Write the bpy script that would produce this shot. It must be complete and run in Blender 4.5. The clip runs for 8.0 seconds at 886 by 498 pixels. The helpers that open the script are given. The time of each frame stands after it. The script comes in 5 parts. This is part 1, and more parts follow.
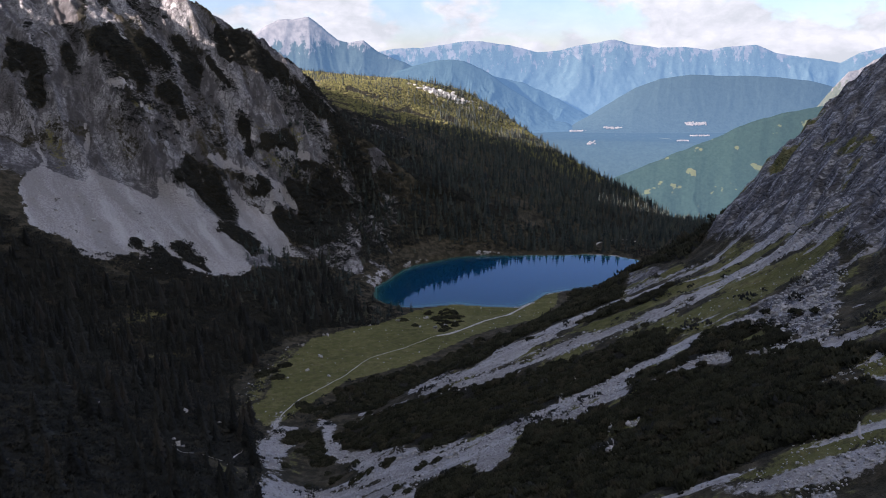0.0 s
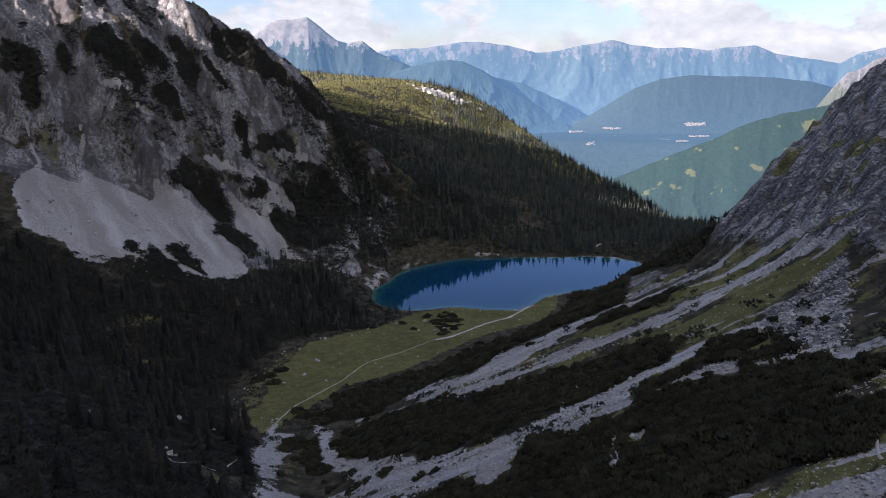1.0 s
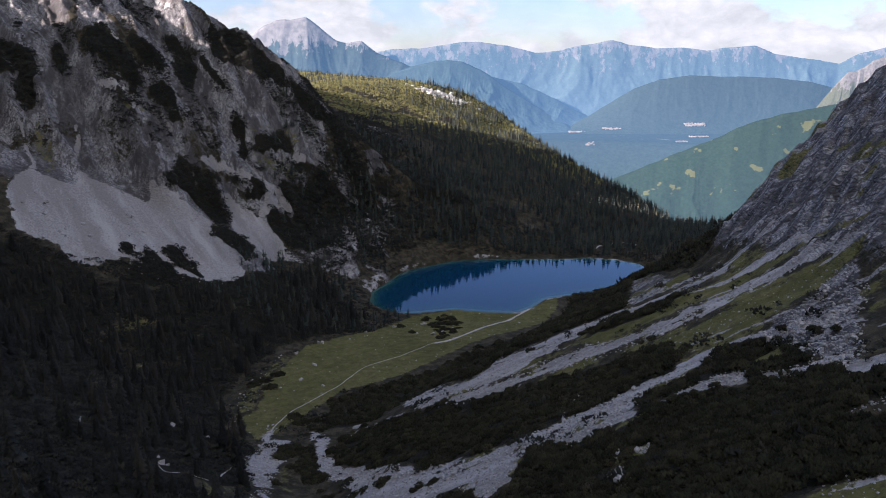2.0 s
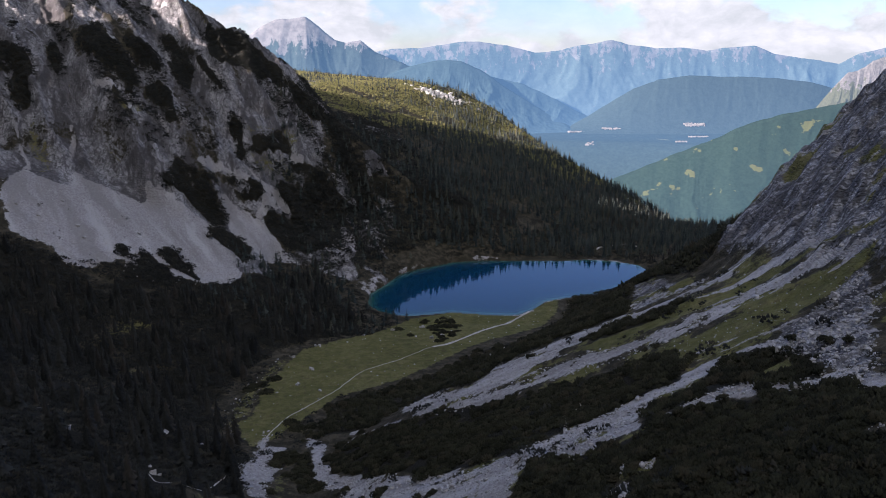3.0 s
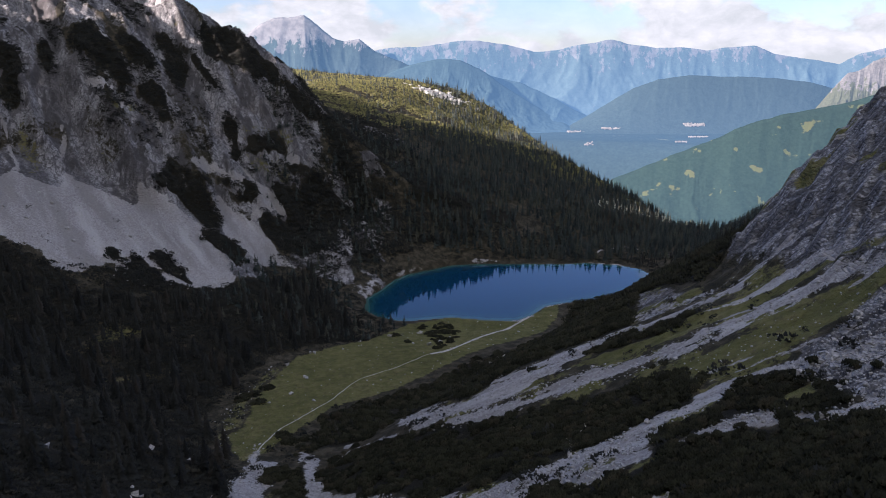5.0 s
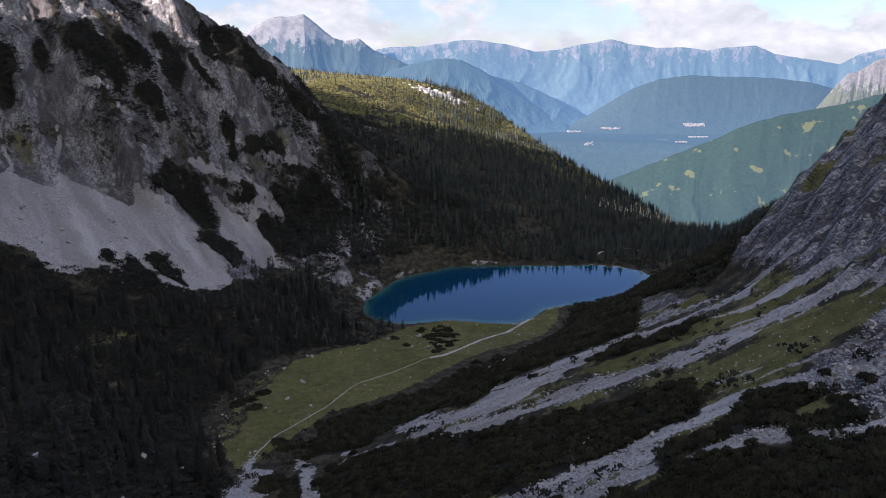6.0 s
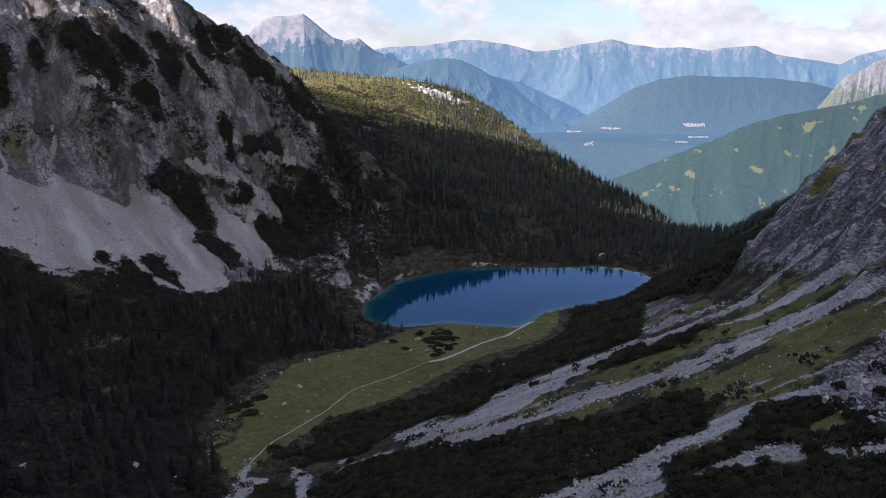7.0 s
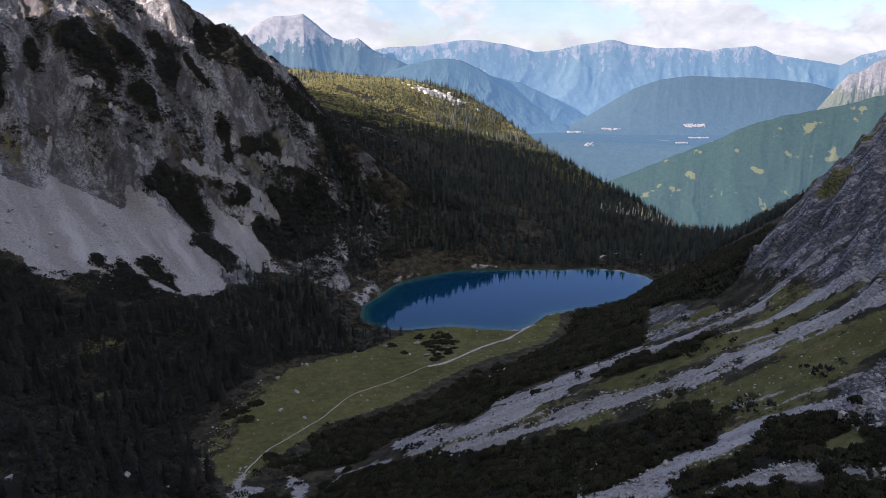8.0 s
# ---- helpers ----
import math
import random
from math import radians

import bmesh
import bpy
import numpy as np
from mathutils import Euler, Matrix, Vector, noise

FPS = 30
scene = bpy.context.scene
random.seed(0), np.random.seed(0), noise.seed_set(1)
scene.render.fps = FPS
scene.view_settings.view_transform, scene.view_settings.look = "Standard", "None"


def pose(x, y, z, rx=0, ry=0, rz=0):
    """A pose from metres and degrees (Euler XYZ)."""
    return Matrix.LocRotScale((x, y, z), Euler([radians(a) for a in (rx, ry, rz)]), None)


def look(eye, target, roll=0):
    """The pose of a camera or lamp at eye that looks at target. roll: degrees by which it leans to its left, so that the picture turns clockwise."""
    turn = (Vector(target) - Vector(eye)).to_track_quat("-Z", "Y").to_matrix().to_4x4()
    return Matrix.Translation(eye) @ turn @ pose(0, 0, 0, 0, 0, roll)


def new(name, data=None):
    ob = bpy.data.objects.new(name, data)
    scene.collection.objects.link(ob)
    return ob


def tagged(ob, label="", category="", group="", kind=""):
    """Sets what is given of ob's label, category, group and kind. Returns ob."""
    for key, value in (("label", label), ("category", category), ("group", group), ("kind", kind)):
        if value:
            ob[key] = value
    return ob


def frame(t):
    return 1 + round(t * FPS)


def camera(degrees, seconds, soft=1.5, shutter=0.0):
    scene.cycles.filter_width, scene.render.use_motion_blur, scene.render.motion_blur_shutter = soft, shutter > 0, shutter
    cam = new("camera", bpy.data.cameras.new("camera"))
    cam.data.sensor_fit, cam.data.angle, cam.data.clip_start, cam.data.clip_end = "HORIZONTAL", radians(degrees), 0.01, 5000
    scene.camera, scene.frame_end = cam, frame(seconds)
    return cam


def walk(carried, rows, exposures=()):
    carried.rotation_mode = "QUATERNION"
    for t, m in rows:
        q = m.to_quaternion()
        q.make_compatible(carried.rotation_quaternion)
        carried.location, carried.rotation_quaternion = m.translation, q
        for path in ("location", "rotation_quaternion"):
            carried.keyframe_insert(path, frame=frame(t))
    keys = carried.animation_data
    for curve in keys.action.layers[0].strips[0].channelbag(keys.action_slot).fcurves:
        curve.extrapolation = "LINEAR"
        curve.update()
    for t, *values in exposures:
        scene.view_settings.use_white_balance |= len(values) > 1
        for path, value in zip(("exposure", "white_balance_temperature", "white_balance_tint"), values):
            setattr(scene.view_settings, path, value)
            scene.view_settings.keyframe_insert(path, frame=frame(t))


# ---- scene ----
cam = camera(65.0, 8.0, soft=1.0)
walk(cam, [
    (0.0, pose(-1.14, -31.53, 269.67, 74.097, 0.176, 0.216)),
    (0.5, pose(-0.96, -27.69, 269.57, 74.124, 0.183, 0.178)),
    (1.0, pose(-0.80, -23.83, 269.53, 74.139, 0.179, 0.143)),
    (1.5, pose(-0.64, -19.94, 269.54, 74.144, 0.165, 0.112)),
    (3.0, pose(-0.24, -8.08, 269.81, 74.116, 0.079, 0.037)),
    (3.5, pose(-0.13, -4.06, 269.94, 74.097, 0.040, 0.018)),
    (4.0, pose(-0.02, -0.01, 270.08, 74.076, -0.002, 0.002)),
    (4.5, pose(0.09, 4.08, 270.22, 74.053, -0.046, -0.013)),
    (6.0, pose(0.39, 16.60, 270.52, 73.996, -0.174, -0.043)),
    (6.5, pose(0.49, 20.85, 270.55, 73.985, -0.211, -0.050)),
    (7.0, pose(0.59, 25.16, 270.53, 73.980, -0.244, -0.055)),
    (7.5, pose(0.70, 29.51, 270.45, 73.984, -0.270, -0.059)),
    (8.0, pose(0.80, 33.92, 270.31, 73.997, -0.289, -0.062)),
], exposures=[(0, 1.90, 6500, 28)])


# ---------- daylight: low sun from the west-south-west behind a ridge, broken cloud ----------
SUN_AZ, SUN_EL = radians(-110), radians(21.7)      # azimuth from north (+y), clockwise
to_sun = Vector((math.sin(SUN_AZ) * math.cos(SUN_EL), math.cos(SUN_AZ) * math.cos(SUN_EL), math.sin(SUN_EL)))
sun = new("sun", bpy.data.lights.new("sun", "SUN"))
sun.data.energy, sun.data.angle, sun.data.color = 5.0, radians(0.6), (1.0, 0.93, 0.82)
sun.matrix_world = look(tuple(to_sun * 100), (0, 0, 0))


def node(tree, kind, **inputs):
    n = tree.nodes.new(kind)
    for key, value in inputs.items():
        if key in n.inputs:
            n.inputs[key].default_value = value
    return n


def make_world():
    world = bpy.data.worlds.new("sky")
    scene.world = world
    world.use_nodes = True
    t = world.node_tree
    t.nodes.clear()
    link = t.links.new
    sky = t.nodes.new("ShaderNodeTexSky")
    sky.sky_type, sky.sun_disc = "NISHITA", False
    sky.sun_elevation, sky.sun_rotation = SUN_EL, SUN_AZ
    sky.altitude, sky.air_density, sky.dust_density, sky.ozone_density = 1900, 1.0, 0.1, 2.5
    where = t.nodes.new("ShaderNodeTexCoord")
    turn = t.nodes.new("ShaderNodeMapping")
    turn.inputs["Scale"].default_value = (1.0, 1.0, 1.9)
    turn.inputs["Location"].default_value = (0.35, 0.0, 0.1)
    link(where.outputs["Generated"], turn.inputs["Vector"])
    big = node(t, "ShaderNodeTexNoise", Scale=7.5, Detail=10.0, Roughness=0.52, Distortion=0.1)
    link(turn.outputs[0], big.inputs["Vector"])
    cover = t.nodes.new("ShaderNodeValToRGB")
    cover.color_ramp.elements[0].position, cover.color_ramp.elements[1].position = 0.395, 0.475
    # cloud overhead, a clear strip to the north, cumulus along the far ranges
    parts = t.nodes.new("ShaderNodeSeparateXYZ")
    link(where.outputs["Generated"], parts.inputs[0])

    def calc(op, a, b, c=0.0):
        n = t.nodes.new("ShaderNodeMath")
        n.operation = op
        for v, s in zip((a, b, c), n.inputs):
            if isinstance(v, bpy.types.NodeSocket):
                link(v, s)
            else:
                s.default_value = v
        return n.outputs[0]

    north = calc("MAXIMUM", parts.outputs["Y"], 0.0)
    lift = calc("MULTIPLY_ADD", north, -1.10, 0.21)
    height = calc("MAXIMUM", parts.outputs["Z"], 0.0)
    thin = calc("MULTIPLY_ADD", height, lift, big.outputs["Fac"])
    link(thin, cover.inputs["Fac"])
    # heaped cloud: bright rounded tops, greyer between them
    puff = node(t, "ShaderNodeTexVoronoi", Scale=23.0, Detail=4.0, Roughness=0.55, Lacunarity=2.2)
    puff.feature, puff.normalize = "SMOOTH_F1", True
    puff.inputs["Smoothness"].default_value = 0.35
    bend = t.nodes.new("ShaderNodeVectorMath")
    bend.operation = "MULTIPLY_ADD"
    link(big.outputs["Color"], bend.inputs[0])
    bend.inputs[1].default_value = (0.12, 0.12, 0.12)
    link(turn.outputs[0], bend.inputs[2])
    link(bend.outputs[0], puff.inputs["Vector"])
    fine = node(t, "ShaderNodeTexNoise", Scale=11.0, Detail=9.0, Roughness=0.6)
    link(turn.outputs[0], fine.inputs["Vector"])
    shape = calc("SUBTRACT", calc("MULTIPLY_ADD", fine.outputs["Fac"], 1.1, 0.20), calc("MULTIPLY", puff.outputs["Distance"], 1.3))
    tone = t.nodes.new("ShaderNodeValToRGB")
    tone.color_ramp.elements[0].position, tone.color_ramp.elements[1].position = 0.20, 0.60
    tone.color_ramp.elements[0].color = (0.62, 0.72, 0.735, 1)
    tone.color_ramp.elements[1].color = (0.85, 0.94, 0.96, 1)
    link(shape, tone.inputs["Fac"])
    blue = t.nodes.new("ShaderNodeBackground")
    link(calc("MINIMUM", calc("MULTIPLY_ADD", height, 0.16, 0.036), 0.082), blue.inputs["Strength"])
    clear = t.nodes.new("ShaderNodeMix")
    clear.data_type, clear.blend_type = "RGBA", "MULTIPLY"
    clear.inputs[0].default_value, clear.inputs[7].default_value = 1.0, (0.80, 0.90, 1.02, 1)      # clean mountain air
    link(sky.outputs[0], clear.inputs[6])
    link(clear.outputs[2], blue.inputs["Color"])
    white = t.nodes.new("ShaderNodeBackground")
    link(calc("MULTIPLY_ADD", height, 0.11, 0.285), white.inputs["Strength"])
    link(tone.outputs[0], white.inputs["Color"])
    mix = t.nodes.new("ShaderNodeMixShader")
    veil = calc("MAXIMUM", calc("MULTIPLY_ADD", height, -2.0, 0.34), 0.0)      # thin haze low down
    link(calc("MAXIMUM", cover.outputs[0], veil), mix.inputs[0])
    link(blue.outputs[0], mix.inputs[1])
    link(white.outputs[0], mix.inputs[2])
    out = t.nodes.new("ShaderNodeOutputWorld")
    link(mix.outputs[0], out.inputs["Surface"])


make_world()

# ---------- materials ----------
class Mat:
    """A small builder for a principled node material."""

    def __init__(self, name, rough=0.9, spec=0.3):
        self.mat = bpy.data.materials.new(name)
        self.mat.use_nodes = True
        self.t = self.mat.node_tree
        self.bsdf = self.t.nodes["Principled BSDF"]
        self.bsdf.inputs["Roughness"].default_value = rough
        self.bsdf.inputs["Specular IOR Level"].default_value = spec
        self.geo = self.t.nodes.new("ShaderNodeNewGeometry")

    def put(self, value, socket):
        if isinstance(value, bpy.types.NodeSocket):
            self.t.links.new(value, socket)
        elif isinstance(value, (tuple, list)) and len(value) == 3 and socket.type == "RGBA":
            socket.default_value = (*value, 1)
        else:
            socket.default_value = value

    def noise(self, size, detail=4.0, rough=0.55, stretch=None, seed=0.0):
        """Noise whose main features are about size metres, 0 to 1."""
        m = self.t.nodes.new("ShaderNodeMapping")
        m.inputs["Location"].default_value = (seed * 13.7, seed * 7.1, seed * 3.3)
        k = 1.0 / size
        sx, sy, sz = stretch or (1, 1, 1)
        m.inputs["Scale"].default_value = (k / sx, k / sy, k / sz)
        self.put(self.geo.outputs["Position"], m.inputs["Vector"])
        n = self.t.nodes.new("ShaderNodeTexNoise")
        n.inputs["Scale"].default_value, n.inputs["Detail"].default_value, n.inputs["Roughness"].default_value = 1.0, detail, rough
        self.put(m.outputs[0], n.inputs["Vector"])
        return n.outputs["Fac"]

    def cells(self, size, stretch=None, turn=(0, 0, 0), seed=0.0):
        """Distance from the joints between blocks about size metres across, 0 at the joint."""
        m = self.t.nodes.new("ShaderNodeMapping")
        m.inputs["Location"].default_value = (seed * 5.7, seed * 3.1, seed)
        m.inputs["Rotation"].default_value = [radians(v) for v in turn]
        sx, sy, sz = stretch or (1, 1, 1)
        m.inputs["Scale"].default_value = (1 / size / sx, 1 / size / sy, 1 / size / sz)
        warp = self.t.nodes.new("ShaderNodeVectorMath")
        warp.operation = "ADD"
        n = self.t.nodes.new("ShaderNodeTexNoise")
        n.inputs["Scale"].default_value, n.inputs["Detail"].default_value = 0.5 / size, 3.0
        self.put(self.geo.outputs["Position"], n.inputs["Vector"])
        grow = self.t.nodes.new("ShaderNodeVectorMath")
        grow.operation, grow.inputs[3].default_value = "SCALE", size * 1.2
        self.put(n.outputs["Color"], grow.inputs[0])
        self.put(self.geo.outputs["Position"], warp.inputs[0])
        self.put(grow.outputs[0], warp.inputs[1])
        self.put(warp.outputs[0], m.inputs["Vector"])
        v = self.t.nodes.new("ShaderNodeTexVoronoi")
        v.feature = "DISTANCE_TO_EDGE"
        self.put(m.outputs[0], v.inputs["Vector"])
        v.inputs["Scale"].default_value = 1.0
        return v.outputs["Distance"]

    def attr(self, name):
        a = self.t.nodes.new("ShaderNodeAttribute")
        a.attribute_name = name
        return a.outputs["Fac"]

    def math(self, op, a, b=0.0, c=0.0):
        n = self.t.nodes.new("ShaderNodeMath")
        n.operation = op
        for v, s in zip((a, b, c), n.inputs):
            self.put(v, s)
        return n.outputs[0]

    def between(self, x, lo, hi):
        n = self.t.nodes.new("ShaderNodeMapRange")
        n.interpolation_type = "SMOOTHSTEP"
        self.put(x, n.inputs["Value"])
        n.inputs["From Min"].default_value, n.inputs["From Max"].default_value = lo, hi
        return n.outputs["Result"]

    def mix(self, f, a, b):
        n = self.t.nodes.new("ShaderNodeMix")
        n.data_type = "RGBA"
        self.put(f, n.inputs[0])
        self.put(a, n.inputs[6])
        self.put(b, n.inputs[7])
        return n.outputs[2]

    def ramp(self, x, *stops):
        n = self.t.nodes.new("ShaderNodeValToRGB")
        e = n.color_ramp.elements
        while len(e) < len(stops):
            e.new(0.5)
        for k, (p, col) in zip(e, stops):
            k.position, k.color = p, (*col, 1)
        self.put(x, n.inputs["Fac"])
        return n.outputs[0]

    def bump(self, height, strength=0.5, distance=1.0):
        n = self.t.nodes.new("ShaderNodeBump")
        n.inputs["Strength"].default_value, n.inputs["Distance"].default_value = strength, distance
        self.put(height, n.inputs["Height"])
        self.put(n.outputs[0], self.bsdf.inputs["Normal"])

    def colour(self, c):
        self.put(c, self.bsdf.inputs["Base Color"])
        return self.mat


def land_material():
    m = Mat("land", rough=0.95, spec=0.05)
    coarse, mid, fine = m.noise(38, 5), m.noise(7, 6, 0.62, seed=1), m.noise(1.6, 5, 0.65, seed=2)
    grit = m.noise(0.5, 3, 0.6, seed=3)
    streak = m.noise(16, 6, 0.6, (0.5, 0.5, 2.6), seed=4)
    # limestone: pale grey, with darker weathered streaks and ochre stains
    rock = m.ramp(streak, (0.32, (0.155, 0.155, 0.165)), (0.47, (0.275, 0.275, 0.29)), (0.64, (0.42, 0.42, 0.437)))
    rock = m.mix(m.math("MULTIPLY", m.between(mid, 0.48, 0.66), 0.55), rock, (0.165, 0.163, 0.169))
    rock = m.mix(m.math("MULTIPLY", m.between(fine, 0.52, 0.66), 0.5), rock, (0.12, 0.115, 0.115))
    rock = m.mix(m.math("MULTIPLY", m.between(m.noise(4.5, 5, 0.6, (1, 1, 3.5), seed=9), 0.56, 0.66), 0.5), rock, (0.41, 0.41, 0.415))
    rock = m.mix(m.math("MULTIPLY", m.between(m.noise(55, 5, 0.6, seed=14), 0.52, 0.68), 0.55), rock, (0.185, 0.155, 0.125))
    joint = m.cells(4.6, (1, 1, 0.45), (25, 40, 20))
    joint2 = m.cells(1.7, (1, 1, 0.5), (25, 40, 20), seed=3)
    rubble = m.mix(m.between(fine, 0.36, 0.64), (0.222, 0.212, 0.211), (0.338, 0.327, 0.327))
    rubble = m.mix(m.math("MULTIPLY", m.between(mid, 0.48, 0.7), 0.4), rubble, (0.23, 0.22, 0.216))
    rubble = m.mix(m.math("MULTIPLY", m.between(grit, 0.55, 0.7), 0.4), rubble, (0.21, 0.20, 0.195))
    grass = m.ramp(m.math("ADD", m.math("MULTIPLY", mid, 0.6), m.math("MULTIPLY", coarse, 0.4)),
                   (0.35, (0.064, 0.065, 0.024)), (0.52, (0.106, 0.105, 0.040)), (0.68, (0.163, 0.142, 0.066)))
    grass = m.mix(m.math("MULTIPLY", m.between(fine, 0.58, 0.72), 0.5), grass, (0.16, 0.14, 0.08))
    grass = m.mix(m.math("MULTIPLY", m.between(m.noise(3.2, 5, 0.65, seed=12), 0.50, 0.64), 0.55), grass, (0.072, 0.058, 0.034))
    heath = m.mix(m.between(mid, 0.4, 0.65), (0.030, 0.028, 0.020), (0.070, 0.060, 0.042))
    heath = m.mix(m.math("MULTIPLY", m.between(fine, 0.6, 0.75), 0.5), heath, (0.15, 0.13, 0.10))
    rill = m.attr("rill")
    rubble = m.mix(m.math("MULTIPLY", m.between(rill, 0.50, 0.66), 0.6), rubble, (0.20, 0.19, 0.183))
    rubble = m.mix(m.math("MULTIPLY", m.between(rill, 0.46, 0.30), 0.7), rubble, (0.39, 0.382, 0.384))
    rock = m.mix(m.math("MULTIPLY", m.between(rill, 0.50, 0.62), 0.65), rock, (0.085, 0.08, 0.081))
    rock = m.mix(m.math("MULTIPLY", m.between(rill, 0.46, 0.34), 0.45), rock, (0.40, 0.39, 0.39))
    crack = m.attr("crack")
    rock = m.mix(m.math("MULTIPLY", m.between(crack, 0.64, 0.80), 0.85), rock, (0.06, 0.056, 0.058))
    rock = m.mix(m.math("MULTIPLY", m.between(crack, 0.48, 0.38), 0.6), rock, (0.42, 0.415, 0.425))
    # long cracks down the fall of the face
    for size, wide, deep, k in ((14, 0.040, 0.85, 6), (6.5, 0.050, 0.72, 7), (2.6, 0.06, 0.45, 8)):
        crease = m.math("ABSOLUTE", m.math("SUBTRACT", m.noise(size, 4, 0.55, (0.7, 0.7, 2.6), seed=k), 0.5))
        rock = m.mix(m.math("MULTIPLY", m.between(crease, wide, 0.0), deep), rock, (0.062, 0.06, 0.064))
    rock = m.mix(m.math("MULTIPLY", m.between(joint, 0.05, 0.0), 0.6), rock, (0.055, 0.052, 0.05))
    rock = m.mix(m.math("MULTIPLY", m.between(joint2, 0.10, 0.0), 0.4), rock, (0.07, 0.067, 0.065))
    wobble = m.math("ADD", m.math("MULTIPLY", m.math("SUBTRACT", mid, 0.5), 0.9), m.math("MULTIPLY", m.math("SUBTRACT", fine, 0.5), 0.7))

    def mask(name, lo=0.42, hi=0.58):
        return m.between(m.math("ADD", m.attr(name), wobble), lo, hi)

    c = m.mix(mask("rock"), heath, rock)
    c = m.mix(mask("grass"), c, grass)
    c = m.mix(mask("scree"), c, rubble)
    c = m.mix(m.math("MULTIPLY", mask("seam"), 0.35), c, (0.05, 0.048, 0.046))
    # near-black ground under dense growth: its shade put into the colour
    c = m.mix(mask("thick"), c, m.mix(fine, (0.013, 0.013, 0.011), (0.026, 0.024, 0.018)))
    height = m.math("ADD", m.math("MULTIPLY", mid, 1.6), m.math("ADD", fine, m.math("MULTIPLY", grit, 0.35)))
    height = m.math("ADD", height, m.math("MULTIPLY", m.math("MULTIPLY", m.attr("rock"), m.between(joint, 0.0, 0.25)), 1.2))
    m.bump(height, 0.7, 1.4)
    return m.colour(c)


def path_material():
    m = Mat("trodden_gravel", 0.95, 0.15)
    m.bump(m.noise(0.6, 4), 0.4, 0.2)
    return m.colour(m.mix(m.between(m.noise(3, 4), 0.35, 0.65), (0.27, 0.25, 0.225), (0.42, 0.395, 0.365)))


def needle_material(name, dark, light, warm):
    """Needles: every plant has a tone of its own, with small differences from bough to bough."""
    m = Mat(name, 0.9, 0.04)
    r = m.t.nodes.new("ShaderNodeNewGeometry").outputs["Random Per Island"]
    tint = m.attr("tint")
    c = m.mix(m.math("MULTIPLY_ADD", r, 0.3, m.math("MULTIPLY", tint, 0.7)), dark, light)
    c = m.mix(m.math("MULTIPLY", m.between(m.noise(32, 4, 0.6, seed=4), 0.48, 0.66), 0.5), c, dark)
    c = m.mix(m.math("MULTIPLY", m.between(m.math("FRACT", m.math("MULTIPLY", tint, 7.31)), 0.7, 1.0), 0.55), c, warm)
    return m.colour(c)


def plain_material(name, a, b, size, rough=0.9, spec=0.3):
    m = Mat(name, rough, spec)
    n = m.noise(size, 5)
    m.bump(n, 0.3, size * 0.2)
    return m.colour(m.mix(m.between(n, 0.35, 0.65), a, b))


def water_material():
    m = Mat("lake_water", 0.03, 0.5)
    m.bsdf.inputs["IOR"].default_value = 1.33
    deep = m.attr("deep")
    c = m.ramp(deep, (0.0, (0.05, 0.10, 0.085)), (0.08, (0.010, 0.060, 0.065)), (0.20, (0.0006, 0.030, 0.060)), (1.0, (0.0003, 0.030, 0.074)))
    m.bump(m.noise(3.0, 3, 0.5), 0.02, 0.1)
    return m.colour(c)


LAND = land_material()
GRAVEL = path_material()
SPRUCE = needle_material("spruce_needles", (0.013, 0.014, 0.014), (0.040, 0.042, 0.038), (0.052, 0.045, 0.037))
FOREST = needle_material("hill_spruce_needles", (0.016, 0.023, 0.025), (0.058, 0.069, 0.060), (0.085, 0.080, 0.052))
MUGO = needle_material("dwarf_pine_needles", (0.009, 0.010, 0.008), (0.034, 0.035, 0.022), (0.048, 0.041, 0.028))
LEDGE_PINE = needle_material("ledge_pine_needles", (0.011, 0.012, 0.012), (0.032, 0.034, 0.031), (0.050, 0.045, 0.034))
BARK = plain_material("bark", (0.07, 0.055, 0.045), (0.12, 0.10, 0.085), 0.6)
STONE = plain_material("limestone_block", (0.20, 0.195, 0.19), (0.40, 0.385, 0.375), 0.8)
PALE_STONE = plain_material("white_limestone", (0.42, 0.41, 0.39), (0.62, 0.60, 0.57), 1.5)
WATER = water_material()

# ---------- shape of the land (z = 0 is the lake) ----------
def lattice(ix, iy, seed):
    h = (ix * 374761393 + iy * 668265263 + seed * 1442695041) & 0xFFFFFFFF
    h = ((h ^ (h >> 13)) * 1274126177) & 0xFFFFFFFF
    return ((h ^ (h >> 16)) & 0xFFFF) / 65535.0


def vnoise(x, y, seed=0):
    """Smooth value noise, 0 to 1, on arrays."""
    fx, fy = np.floor(x), np.floor(y)
    ix, iy = fx.astype(np.int64), fy.astype(np.int64)
    u, v = x - fx, y - fy
    u, v = u * u * u * (u * (u * 6 - 15) + 10), v * v * v * (v * (v * 6 - 15) + 10)
    a, b = lattice(ix, iy, seed), lattice(ix + 1, iy, seed)
    c, d = lattice(ix, iy + 1, seed), lattice(ix + 1, iy + 1, seed)
    return (a + (b - a) * u) * (1 - v) + (c + (d - c) * u) * v


def fbm(x, y, seed=0, octaves=4, gain=0.5):
    """Summed noise, about -1 to 1."""
    out, amp, total = 0.0, 1.0, 0.0
    for k in range(octaves):
        out = out + amp * (vnoise(x, y, seed + k) * 2 - 1)
        total += amp
        x, y, amp = x * 2.03 + 17.3, y * 2.03 - 9.1, amp * gain
    return out / total


